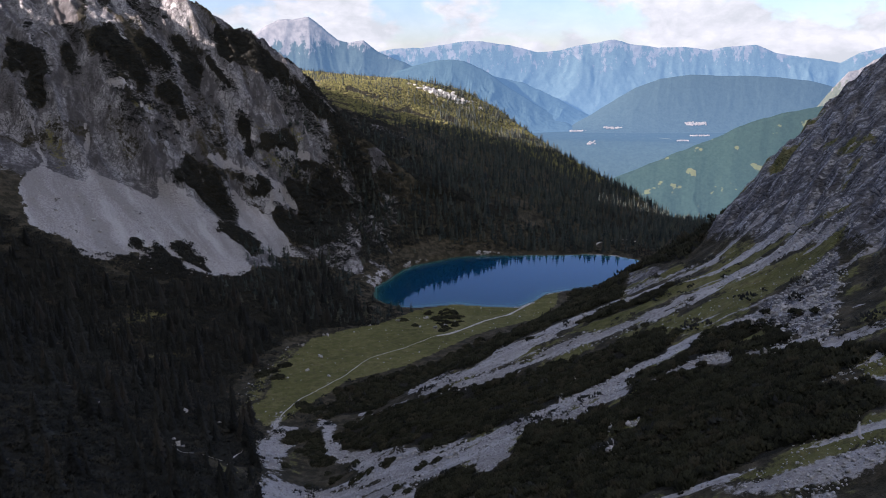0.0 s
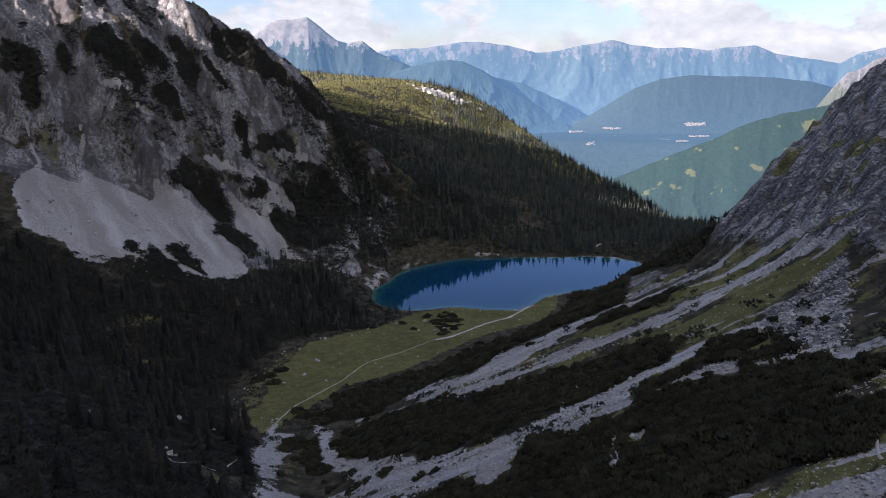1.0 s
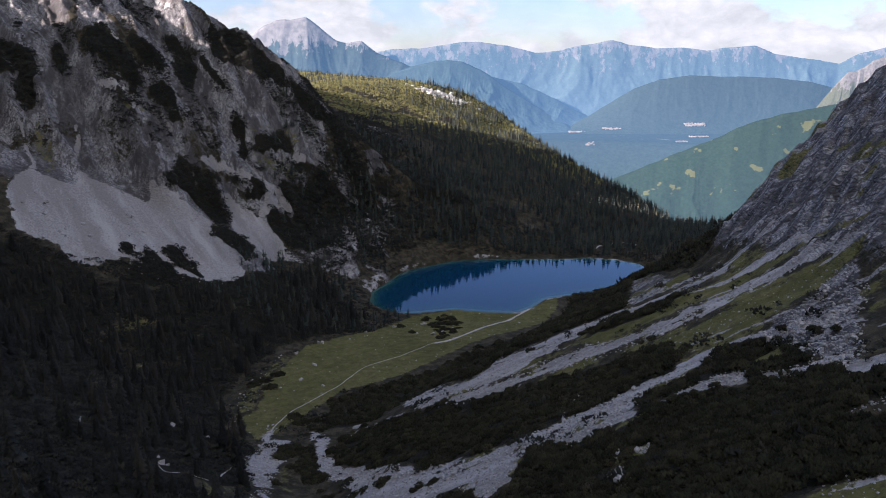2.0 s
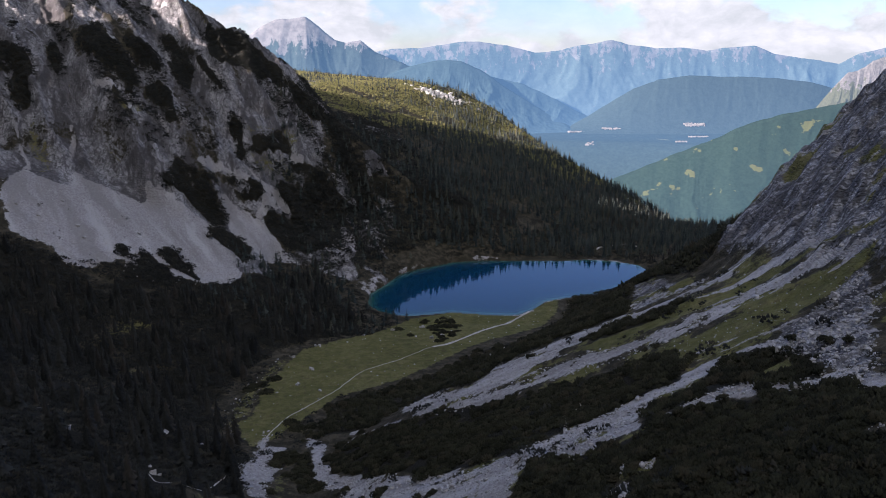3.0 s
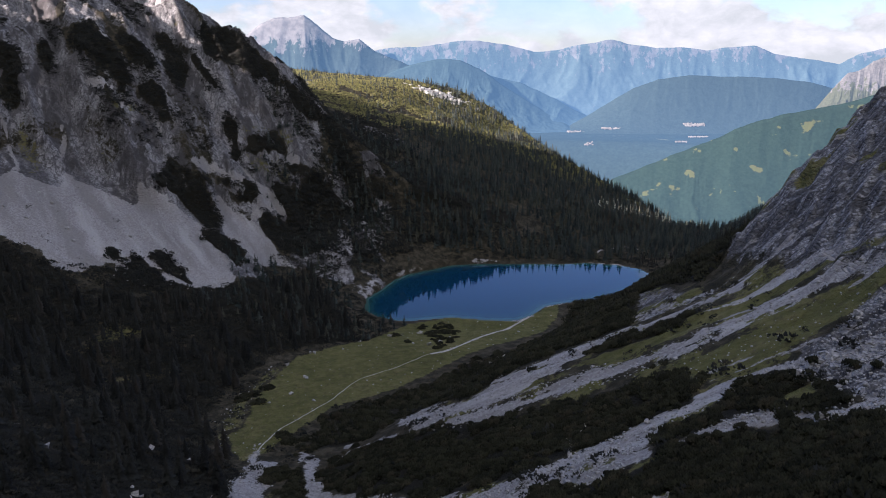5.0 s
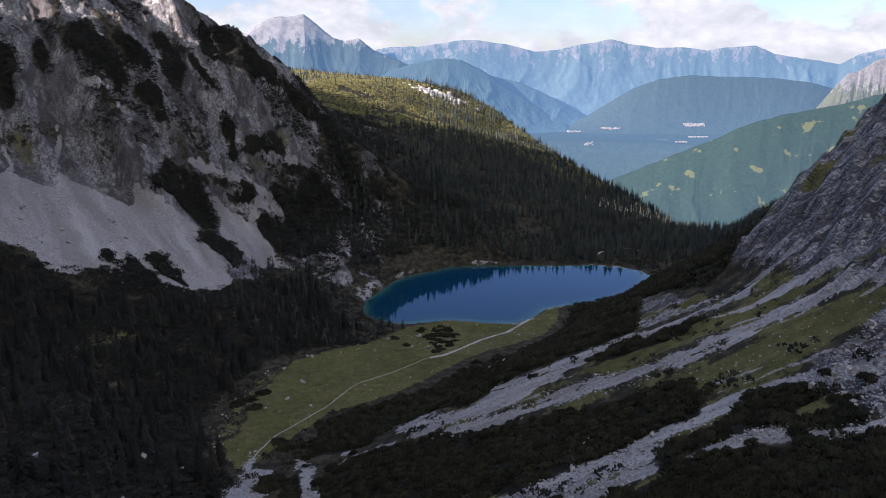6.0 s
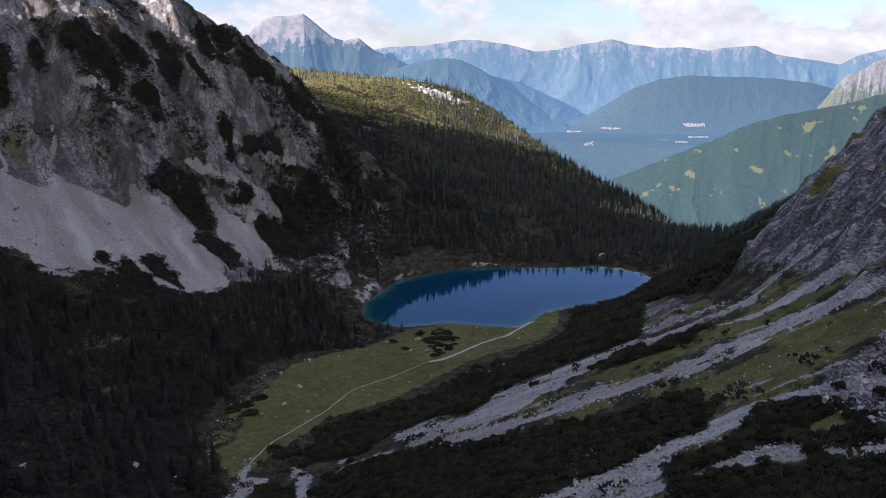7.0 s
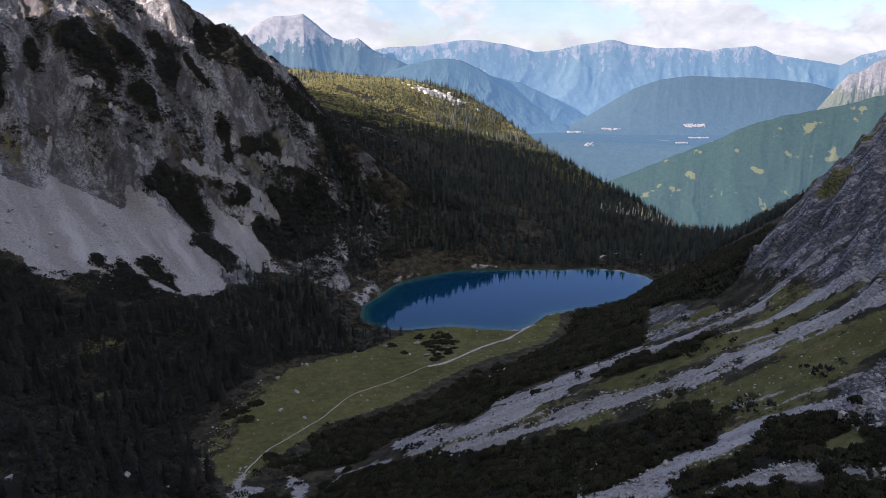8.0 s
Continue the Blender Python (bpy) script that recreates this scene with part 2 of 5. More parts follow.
def ridged(x, y, seed=0, octaves=4, gain=0.5):
    """Sharp-crested noise, 0 to 1."""
    out, amp, total = 0.0, 1.0, 0.0
    for k in range(octaves):
        out = out + amp * (1 - np.abs(vnoise(x, y, seed + k) * 2 - 1))
        total += amp
        x, y, amp = x * 2.07 - 3.7, y * 2.07 + 11.9, amp * gain
    return out / total


def smax(a, b, k):
    """The higher of two surfaces, blended over k metres."""
    h = np.clip(0.5 + 0.5 * (a - b) / k, 0, 1)
    return b + (a - b) * h + k * h * (1 - h) * 0.5


def smin(a, b, k):
    return -smax(-a, -b, k)


def step(a, b, x):
    t = np.clip((x - a) / (b - a), 0, 1)
    return t * t * (3 - 2 * t)


def side(x, y, x0, y0, x1, y1):
    """Metres to the right of the line from (x0, y0) to (x1, y1), and along it."""
    d = math.hypot(x1 - x0, y1 - y0)
    ux, uy = (x1 - x0) / d, (y1 - y0) / d
    return (x - x0) * uy - (y - y0) * ux, (x - x0) * ux + (y - y0) * uy


def inside(x, y, poly):
    """Metres inside (+) or outside (-) of a closed outline."""
    pts = list(zip(poly[::2], poly[1::2]))
    best = np.full(np.shape(x), 1e9)
    odd = np.zeros(np.shape(x), bool)
    for (ax, ay), (bx, by) in zip(pts, pts[1:] + pts[:1]):
        dx, dy = bx - ax, by - ay
        t = np.clip(((x - ax) * dx + (y - ay) * dy) / (dx * dx + dy * dy + 1e-9), 0, 1)
        best = np.minimum(best, np.hypot(x - ax - t * dx, y - ay - t * dy))
        cross = (ay > y) != (by > y)
        odd ^= cross & (x < ax + (y - ay) * dx / (dy if abs(dy) > 1e-9 else 1e-9))
    return np.where(odd, best, -best)


def along(x, y, line):
    """Metres from an open line."""
    pts = list(zip(line[::2], line[1::2]))
    best = np.full(np.shape(x), 1e9)
    for (ax, ay), (bx, by) in zip(pts, pts[1:]):
        dx, dy = bx - ax, by - ay
        t = np.clip(((x - ax) * dx + (y - ay) * dy) / (dx * dx + dy * dy + 1e-9), 0, 1)
        best = np.minimum(best, np.hypot(x - ax - t * dx, y - ay - t * dy))
    return best


def left_face(x, y):
    """The grey limestone mountain: a south-east face and a north flank."""
    face = -626.0 - 0.637 * x + 0.703 * y
    ease = 0.5 + 0.5 * step(-440, -360, x)
    face = smin(face, 285 + ease * (face - 285), 20)      # the upper face lies back
    rib, s = side(x, y, -480, 965, -330, 785)
    face = face + 14 * np.exp(-(rib / 38) ** 2)
    d, s = side(x, y, -560, 1250, -190, 1085)      # d < 0: behind the crest
    crest = np.interp(s, [-500, -80, 60, 130, 332, 452, 900], [-60, 270, 350, 335, 242, 147, -200])
    return face, crest + 0.75 * d


def base_height(x, y):
    """The large forms, with no fine relief."""
    floor = np.interp(y, [-400, 100, 200, 270, 340, 404, 457, 575, 640, 668, 900, 960, 1150, 1500, 2200],
                      [150, 110, 75, 55, 42, 33, 28, 16, 5, -1, -1, -1, -22, -110, -330])
    right = smin(162.0 + 0.60 * x - 0.265 * y, 258.0 + 0.60 * x - 0.5 * y, 7)
    d, s = side(x, y, 150, 430, 330, 395)          # crest of the crag
    crag = smin(91.5 + 1.112 * x - 0.273 * y, np.minimum(93 + 1.54 * s, 165 + 0.8 * s) + 1.1 * d, 6)
    right = smax(right, crag, 8)
    right = right + 10 * np.exp(-((x - 0) ** 2 / 6500 + (y - 350) ** 2 / 4000))
    z = smax(floor, right, 14)
    moraine = smin(smin(-46.0 - 0.282 * x + 0.049 * y, 95 - 0.1 * x, 10), 560 - 0.6 * y, 20)
    z = smax(z, moraine, 16)
    z = smax(z, smin(147.7 - 0.44 * x - 0.452 * y, 150 - 0.2 * x - 0.2 * y, 20), 10)
    z = smax(z, smin(-187.9 - 0.487 * x + 0.19 * y, 640 - 0.2 * x - 0.6 * y, 20), 10)
    face, flank = left_face(x, y)
    z = smax(z, smin(face, flank, 25), 8)
    # the wooded spur beyond the lake
    top = smin(-45.0 - 0.315 * x + 0.117 * y, 184 - 0.085 * x, 25)
    spur = smin(-202.6 - 0.271 * x + 0.256 * y, top, 30)
    d, s = side(x, y, 73, 1800, 467, 1100)
    spur = smin(spur, np.interp(s, [-300, 0, 105, 302, 408, 560, 800, 1500], [205, 186, 142, 74, 52, 24, -45, -300]) + 0.9 * d, 30)
    spur = smin(spur, 202 - 0.6 * (y - 1880 + 0.25 * x), 40)
    z = smax(z, spur, 12)
    z = z + 16 * np.exp(-((x + 25) / 70) ** 2 - ((y - 1000) / 75) ** 2)
    # the land dips to the lake's western shore
    shore = -inside(x, y, LAKE)
    z = np.where(x < 160, smin(z, 3.6 + (0.32 + 0.18 * step(740, 820, y)) * np.maximum(shore, 0) + np.maximum(shore - 110, 0), 10), z)
    # the unseen ridge behind and beside the camera, shaped so that its shadow fills the valley
    for x0, y0, z0, x1, y1, z1 in RIDGES:
        d, s = side(x, y, x0, y0, x1, y1)
        t = np.clip(s / math.hypot(x1 - x0, y1 - y0), 0, 1)
        away = np.hypot(x - x0 - t * (x1 - x0), y - y0 - t * (y1 - y0))
        z = smax(z, z0 + (z1 - z0) * t - 2.3 * away, 10)
    z = np.where(shore < 0, np.minimum(z, np.maximum(-9, -0.5 + 0.16 * shore)), z)
    z = np.where((shore >= 0) & (shore < 60), np.maximum(z, 0.25 + 0.05 * shore), z)      # dry banks
    far = np.hypot(x, y)
    z = np.where(far > 2100, z + (-760 - z) * step(2100, 2700, far), z)
    plain = np.interp(far, [2700, 3300, 3600, 3800, 4000, 4950], [-760, -720, -560, -340, -222, -215])      # the main valley beyond
    return np.where(far > 2700, plain, np.maximum(z, -760))


# crest heights of the unseen ridge, set by where its shadow should end
RIDGES = [(-900, 910, 585, -900, 880, 600), (-900, 848, 478, -900, 798, 453), (-900, 798, 453, -900, 740, 436), (-900, 740, 436, -900, 718, 436), (-900, 718, 436, -900, 678, 650), (-900, 678, 650, -890, 640, 740),
          (-890, 640, 740, -735, 528, 720), (-735, 528, 720, -420, -64, 700), (-420, -64, 700, -150, -600, 680), (-150, -600, 640, 600, -700, 640)]
LAKE = [-83, 704, -87, 749, -70, 785, -59, 817, -44, 837, -10, 861, 12, 876, 57, 884, 102, 881, 162, 881, 193, 886, 228, 876, 254, 861, 261, 835, 234, 789, 179, 751, 137, 736, 113, 725, 94, 696, 78, 683, 45, 684, 10, 692, -26, 683, -50, 679, -68, 687]

# ---------- plan of the ground cover: outlines in metres east and north ----------
MEADOW = [-126, 378, -137, 405, -130, 416, -136, 461, -130, 514, -124, 552, -95, 586, -71, 607, -47, 644, -37, 668, 10, 691, 77, 680, 109, 715, 131, 738, 121, 691, 99, 643, 61, 601, 33, 574, -2, 527, -36, 482, -60, 462, -78, 447, -92, 417, -106, 381, -117, 368]
FAN_WEST = [-429, 656, -433, 673, -432, 689, -428, 707, -416, 701, -404, 702, -391, 706, -398, 729, -397, 736, -384, 732, -369, 736, -349, 734, -335, 737, -329, 741, -333, 753, -325, 757, -315, 757, -302, 759, -291, 758, -275, 758, -257, 755, -240, 739, -206, 671, -203, 648, -218, 635, -249, 630, -270, 607, -282, 599, -294, 604, -307, 624, -317, 605, -325, 591, -340, 585, -356, 599, -374, 596, -393, 597]
FAN_MID = [-268, 808, -263, 792, -254, 780, -244, 758, -228, 742, -206, 739, -182, 755, -165, 763, -183, 774, -194, 784, -209, 794, -217, 803, -224, 805, -231, 809, -244, 810, -256, 813, -264, 814]
FAN_UPPER = [-295, 822, -290, 842, -278, 847, -260, 844, -254, 848, -246, 849, -233, 842, -240, 836, -254, 835, -267, 837, -278, 833, -286, 812]
CHUTE = [-139, 873, -127, 876, -116, 865, -108, 837, -110, 808, -105, 786, -100, 778, -111, 760, -121, 766, -127, 788, -143, 802, -150, 802, -140, 812, -124, 814, -125, 839]
BAND_A = [102, 339, 85, 328, 66, 328, 51, 324, 33, 322, 22, 318, 2, 318, -17, 351, -25, 392, -8, 379, 14, 346, 34, 365, 67, 351, 96, 348]
BAND_A_TOP = [95, 334, 114, 332, 142, 321, 156, 290, 168, 257, 166, 253, 154, 282, 139, 307, 112, 318, 94, 319]
BAND_B = [162, 246, 152, 269, 134, 283, 105, 287, 74, 302, 47, 319, 22, 325, 5, 318, 24, 307, 47, 301, 74, 281, 98, 268, 123, 265, 149, 257, 157, 237]
BAND_C = [137, 201, 124, 206, 114, 216, 99, 224, 79, 223, 63, 228, 45, 229, 34, 233, 15, 240, -22, 276, -55, 316, -72, 344, -76, 334, -62, 309, 23, 209, 35, 215, 47, 199, 63, 199, 71, 213, 86, 211, 103, 217, 113, 208, 120, 190, 129, 188]
RUBBLE = [153, 230, 146, 231, 133, 224, 120, 221, 109, 211, 110, 191, 109, 170, 112, 158]
BAND_D = [78, 197, 89, 194, 101, 182, 113, 161, 110, 155, 102, 169, 96, 178, 86, 188]
FAN_VALLEY_B = [-86, 382, -73, 373, -70, 345, -62, 332, -66, 317, -73, 325, -76, 347, -84, 366]
PINE_G = [-105, 355, -95, 363, -90, 347, -92, 335, -99, 338]
PINE_H = [-88, 350, -81, 357, -75, 341, -67, 311, -78, 312, -84, 333]
PINE_I = [-23, 667, -2, 673, 17, 643, 8, 601, -5, 575, -13, 612]
BAND_H = [-63, 366, -56, 381, -50, 382, -36, 375, -24, 357, -25, 349, -42, 373, -53, 374, -60, 364]
GRASS_F = [99, 194, 104, 200, 112, 198, 111, 194, 107, 186, 102, 187]
BORDER = [-133, 375, -147, 403, -153, 441, -148, 482, -144, 517, -126, 548, -130, 514, -136, 461, -130, 416, -137, 405, -126, 378]
LEDGE_GRASS = [-446, 827, -434, 835, -419, 830, -408, 826, -390, 825, -372, 853, -353, 853, -347, 842, -373, 810, -388, 817, -403, 823, -421, 826, -439, 824]
LEDGE_GRASS_B = [-412, 776, -403, 784, -378, 782, -368, 789, -358, 776, -359, 770, -375, 771, -394, 775, -404, 768]
CREST_GRASS = [-394, 976, -386, 987, -376, 994, -362, 1012, -349, 1043, -331, 1058, -324, 1044, -341, 1031, -356, 995, -373, 993, -389, 973]
LEDGE_PATCH = [-413, 835, -408, 838, -391, 848, -384, 852, -387, 842, -395, 829, -409, 830]
GRASS_EAST = [157, 236, 148, 252, 123, 258, 103, 262, 90, 264, 95, 239, 104, 227, 122, 226, 138, 229, 154, 231]
GRASS_EAST_TOP = [165, 252, 153, 280, 137, 304, 111, 314, 90, 315, 64, 321, 75, 306, 104, 293, 135, 287, 154, 272, 163, 248]
PINE_A = [-66, 366, -51, 384, -20, 346, 19, 312, 44, 294, 64, 279, 80, 266, 94, 254, 86, 224, 76, 229, 59, 226, 37, 231, 17, 241, -22, 279, -56, 324, -67, 348]
PINE_B = [28, 203, 34, 215, 49, 197, 65, 199, 72, 213, 85, 208, 97, 215, 109, 217, 112, 198, 109, 172, 106, 169, 101, 182, 89, 194, 77, 198, 57, 195, 49, 175]
PINE_C = [49, 175, 58, 193, 77, 194, 87, 185, 102, 169, 109, 155, 89, 121]
PINE_D = [-84, 381, -77, 440, -43, 465, -8, 496, 40, 556, 82, 598, 128, 652, 130, 630, 122, 452, 119, 405, 99, 350, 67, 358, 31, 368, 14, 350, -25, 427, -52, 392]
PINE_E = [118, 428, 132, 396, 142, 368, 152, 370, 162, 384, 174, 396, 205, 440, 300, 640, 285, 860, 266, 840, 240, 790, 145, 734, 118, 640]
PINE_F = [75, 331, 91, 329, 110, 320, 120, 314, 112, 309, 90, 315, 75, 318]
GRASS_STRIP = [-279, 441, -271, 532, -232, 549, -243, 529, -278, 463]
GRASS_STRIP_B = [-252, 447, -205, 500, -199, 493, -240, 439]
BEACH = [-110, 757, -95, 780, -83, 794, -68, 798, -66, 780, -76, 760, -91, 735, -101, 747]
OUTCROP = [155, 568, 128, 430, 133, 363, 129, 335, 115, 335, 101, 336, 102, 366]
LEDGE_A = [-448, 876, -446, 880, -440, 889, -433, 905, -422, 897, -411, 886, -401, 888, -395, 894, -387, 881, -381, 874, -373, 866, -374, 851, -383, 849, -383, 857, -392, 857, -399, 861, -407, 857, -413, 856, -424, 852, -436, 861]
LEDGE_B = [-410, 919, -405, 929, -391, 923, -379, 916, -374, 928, -364, 915, -359, 901, -367, 895, -379, 897, -389, 900, -399, 905, -407, 910]
LEDGE_C = [-370, 874, -363, 886, -349, 885, -342, 884, -334, 865, -325, 850, -335, 844, -348, 864, -357, 857, -365, 860]
LEDGE_D = [-384, 973, -377, 983, -368, 985, -360, 981, -348, 975, -337, 959, -331, 950, -335, 941, -332, 922, -336, 907, -348, 912, -353, 918, -361, 947, -374, 961, -381, 966]
LEDGE_E = [-355, 983, -342, 981, -328, 967, -314, 958, -298, 952, -288, 936, -308, 940, -322, 951, -336, 964, -349, 977]
LEDGE_F = [-525, 831, -514, 838, -498, 829, -488, 833, -478, 824, -468, 810, -467, 794, -461, 787, -459, 777, -468, 773, -476, 776, -481, 783, -488, 803, -495, 797, -503, 785]
LEDGE_G = [-476, 860, -471, 869, -462, 859, -450, 843, -447, 829, -451, 823, -461, 836]
LEDGE_H = [-483, 930, -480, 938, -456, 897, -460, 896, -471, 906]
LEDGE_I = [-319, 811, -310, 814, -298, 810, -289, 806, -281, 812, -276, 826, -271, 814, -275, 803, -268, 795, -263, 785, -255, 779, -250, 763, -260, 757, -271, 760, -287, 769, -297, 774, -305, 764, -315, 763, -319, 776, -316, 785]
LEDGE_J = [-253, 823, -246, 833, -235, 842, -226, 844, -223, 831, -228, 818, -240, 821, -250, 816]
LEDGE_K = [-270, 830, -256, 836, -250, 831, -265, 821]
LEDGE_L = [-219, 806, -211, 819, -199, 827, -188, 839, -193, 846, -207, 857, -215, 864, -198, 873, -181, 884, -179, 901, -162, 918, -150, 922, -143, 919, -128, 922, -113, 926, -109, 910, -116, 898, -131, 902, -140, 876, -134, 850, -145, 802, -162, 784, -184, 783, -201, 788]
LEDGE_M = [-233, 913, -224, 942, -213, 933, -206, 923, -209, 912, -222, 907, -233, 889, -251, 885, -254, 887, -244, 894, -250, 902, -237, 914]
LEDGE_N = [-280, 903, -273, 914, -263, 910, -259, 891, -254, 881, -255, 872, -260, 859, -267, 881, -267, 892, -277, 898]
LEDGE_O = [-202, 900, -184, 908, -169, 917, -160, 926, -163, 913, -183, 900, -197, 894]
LEDGE_P = [-340, 1027, -322, 1050, -284, 1048, -269, 1039, -243, 1024, -220, 1012, -225, 997, -248, 993, -264, 977, -285, 981, -305, 970, -319, 977, -332, 1008]
LEDGE_Q = [-301, 641, -300, 652, -291, 651, -282, 645, -270, 644, -260, 633, -257, 620, -265, 611, -276, 611, -290, 620, -297, 633]
FAN_HIGH = [-251, 869, -240, 864, -227, 856, -216, 856, -205, 855, -193, 846, -188, 840, -199, 840, -211, 821, -214, 813, -226, 804, -228, 807, -226, 818, -221, 823, -222, 832, -226, 847, -233, 845, -243, 859]
FAN_SIDE = [-206, 909, -201, 918, -185, 913, -171, 917, -181, 910, -200, 899]
LEDGE_R = [-282, 660, -286, 677, -277, 678, -267, 668, -253, 665, -247, 651, -240, 648, -239, 638, -254, 644, -265, 645, -272, 651]
LEDGE_S = [-265, 743, -260, 753, -246, 753, -230, 750, -215, 739, -213, 706, -228, 719, -243, 722, -257, 730]
LEDGE_T = [-317, 640, -317, 649, -308, 646, -304, 636, -307, 629, -313, 631]
LEDGE_U = [-220, 1012, -203, 1007, -188, 1014, -167, 999, -147, 996, -130, 976, -114, 965, -101, 950, -89, 918, -96, 900, -106, 926, -114, 933, -127, 939, -135, 944, -146, 949, -156, 956, -150, 973, -161, 973, -165, 988, -180, 982, -197, 980, -210, 990]
LEDGE_GRASS_C = [-350, 764, -337, 758, -331, 745, -340, 744]
LEDGE_GRASS_D = [-324, 811, -316, 820, -299, 810, -304, 799, -319, 800]
LEDGE_GRASS_E = [-254, 887, -228, 892, -206, 923, -186, 885, -210, 865, -226, 870, -245, 871]
LEDGE_GRASS_F = [-464, 768, -447, 772, -424, 750, -409, 728, -405, 705, -419, 709, -441, 733]
LEDGE_PATCH_B = [-379, 839, -375, 841, -370, 838, -369, 823, -371, 822]
GULLY_G = [-168, 931, -151, 932, -143, 925, -131, 924]
GULLY_H = [-133, 975, -124, 971, -119, 963]
GULLY_I = [-118, 925, -105, 923]
GULLY_J = [-92, 902, -83, 884, -79, 862, -68, 859]
STAIN = [-486, 757, -449, 776, -428, 792, -402, 771, -386, 724, -405, 705, -428, 703, -440, 668]
STAIN_B = [-412, 817, -379, 814, -362, 814, -343, 784, -330, 747, -343, 743, -371, 761, -392, 772, -411, 791]
BAND_G = [57, 117, 61, 111, 69, 104, 76, 100, 83, 99, 91, 99, 86, 89, 82, 90, 76, 88, 58, 112]
GRASS_LOW = [62, 112, 71, 108, 79, 111, 85, 110, 88, 106, 95, 111, 95, 105, 90, 97, 82, 99, 74, 101, 68, 105]
PINE_LOW = [-14, 207, -12, 218, 1, 213, 9, 209, 15, 192, 22, 192, 25, 201, 31, 215, 49, 180, 61, 191, 83, 174, 117, 143, 97, 108, 79, 110, 62, 115, 54, 118]
FAN_VALLEY = [-117, 395, -110, 381, -108, 367, -96, 366, -97, 357, -101, 345, -100, 340, -91, 337, -94, 327, -94, 311, -90, 297, -91, 275, -99, 296, -108, 311, -114, 327, -113, 358]
BAND_LOW = [-93, 267, -91, 284, -83, 280, -68, 280, -56, 275, -42, 257, -27, 244, -14, 234, -1, 216, -8, 219, -13, 219, -14, 207, -85, 237]
BAND_I = [-63, 323, -45, 307, -27, 279, -6, 251, 4, 241, 14, 237, 25, 233, 41, 231, 57, 227, 71, 230, 81, 226, 71, 223, 65, 209, 51, 197, 43, 200, 37, 215, 31, 219, 24, 203, 18, 196, 14, 194, 10, 206, 1, 215, -8, 222, -24, 240, -42, 257, -56, 276, -44, 275, -54, 301]
ROCKS_F = [46, 165, 49, 169, 54, 179, 56, 180, 55, 171, 59, 176, 64, 174, 61, 168, 56, 169, 53, 163, 51, 156]
BAND_E = [91, 139, 94, 137, 99, 135, 104, 134, 112, 134, 106, 123, 100, 128, 95, 133]
GRASS_GULLY = [-117, 262, -108, 265, -101, 274, -97, 260, -101, 245, -106, 242]
GRASS_GULLY_B = [-97, 326, -86, 336, -78, 305, -81, 285, -87, 293]
PATH_FORK = [-114, 341, -113, 315, -112, 291, -109, 268, -101, 251, -92, 224]
PATH_WEST = [-133, 266, -126, 258, -121, 264, -115, 265, -109, 268]
PATH_LOW = [95, 117, 93, 112, 89, 104, 87, 98]
GULLY_A = [-452, 911, -413, 893, -396, 897, -373, 868, -355, 852, -327, 837]
GULLY_B = [-432, 1064, -376, 994, -360, 979]
GULLY_C = [-408, 1047, -359, 996, -340, 982, -296, 952, -277, 937]
GULLY_D = [-467, 756, -446, 728, -428, 707]
GULLY_E = [-422, 783, -410, 761, -403, 737, -396, 733]
GULLY_F = [-269, 922, -262, 907, -255, 888, -248, 869]
PATH = [139, 745, 110, 724, 91, 693, 60, 649, 36, 619, 8, 575, -12, 560, -39, 527, -64, 501, -80, 460, -98, 426, -106, 410, -110, 394, -112, 381, -112, 370]
PATH_EAST = [58, 257, 55, 247, 49, 247, 47, 235, 46, 225]
PATH_SHORE = [212, 925, 234, 954, 258, 969, 279, 954]
SHRUBS = [(-7, 623), (8, 607), (-46, 626), (-31, 600), (-139, 472), (-131, 483), (-146, 461), (-79, 385), (-74, 425), (-145, 471), (-132, 455), (89, 275), (92, 271), (91, 244), (95, 238), (120, 194), (117, 208), (122, 186), (112, 311), (104, 311), (49, 345), (106, 377), (-102, 403), (-95, 394), (-87, 398), (-88, 376)]
BOULDERS = [(-111, 471), (-108, 507), (-92, 459), (-128, 532), (-51, 625), (-76, 602), (-88, 577), (-111, 565), (-12, 590), (-2, 600), (-21, 636), (48, 544), (53, 548), (40, 532), (71, 307), (120, 203), (127, 211), (120, 176), (136, 206), (137, 222), (111, 203), (198, 587), (89, 191), (101, 173), (109, 159), (-155, 335), (-136, 341), (-134, 357), (-179, 286), (-137, 275), (-132, 267)]
PALE_SPOTS = [(-134, 268, 4), (-128, 259, 4), (-155, 336, 3), (-135, 338, 4), (-134, 357, 3), (-178, 282, 3), (-162, 381, 2), (-253, 465, 4), (-168, 540, 3), (-58, 390, 3), (-188, 463, 3), (-312, 535, 2), (-202, 300, 3), (41, 346, 3), (51, 546, 3)]
ISLES = [(-54, 296), (-49, 297), (-43, 273), (-39, 271), (-30, 264), (-28, 267), (-13, 238), (-11, 239), (-6, 237), (-4, 238), (-48, 270), (-45, 271), (-72, 278), (-57, 286), (-65, 297), (-60, 286), (-97, 349), (-89, 356), (-82, 348), (-78, 335), (-74, 328), (-87, 327), (-90, 305), (-22, 225), (-17, 216)]

HEATH = [-112, 345, -98, 270, -75, 190, -60, 120, -110, 70, -200, 90, -290, 200, -340, 300, -420, 480, -440, 600, -340, 590, -300, 625, -230, 640, -180, 720, -150, 760, -138, 735, -122, 690,
         -88, 648, -80, 610, -130, 570, -160, 500, -165, 430, -140, 380]

# ---------- the distance: valley floor and ranges, the haze put on as glow ---
HUB = Vector((0, 0, 270))
SLOPES = []      # surfaces of the far ranges: across, north, height


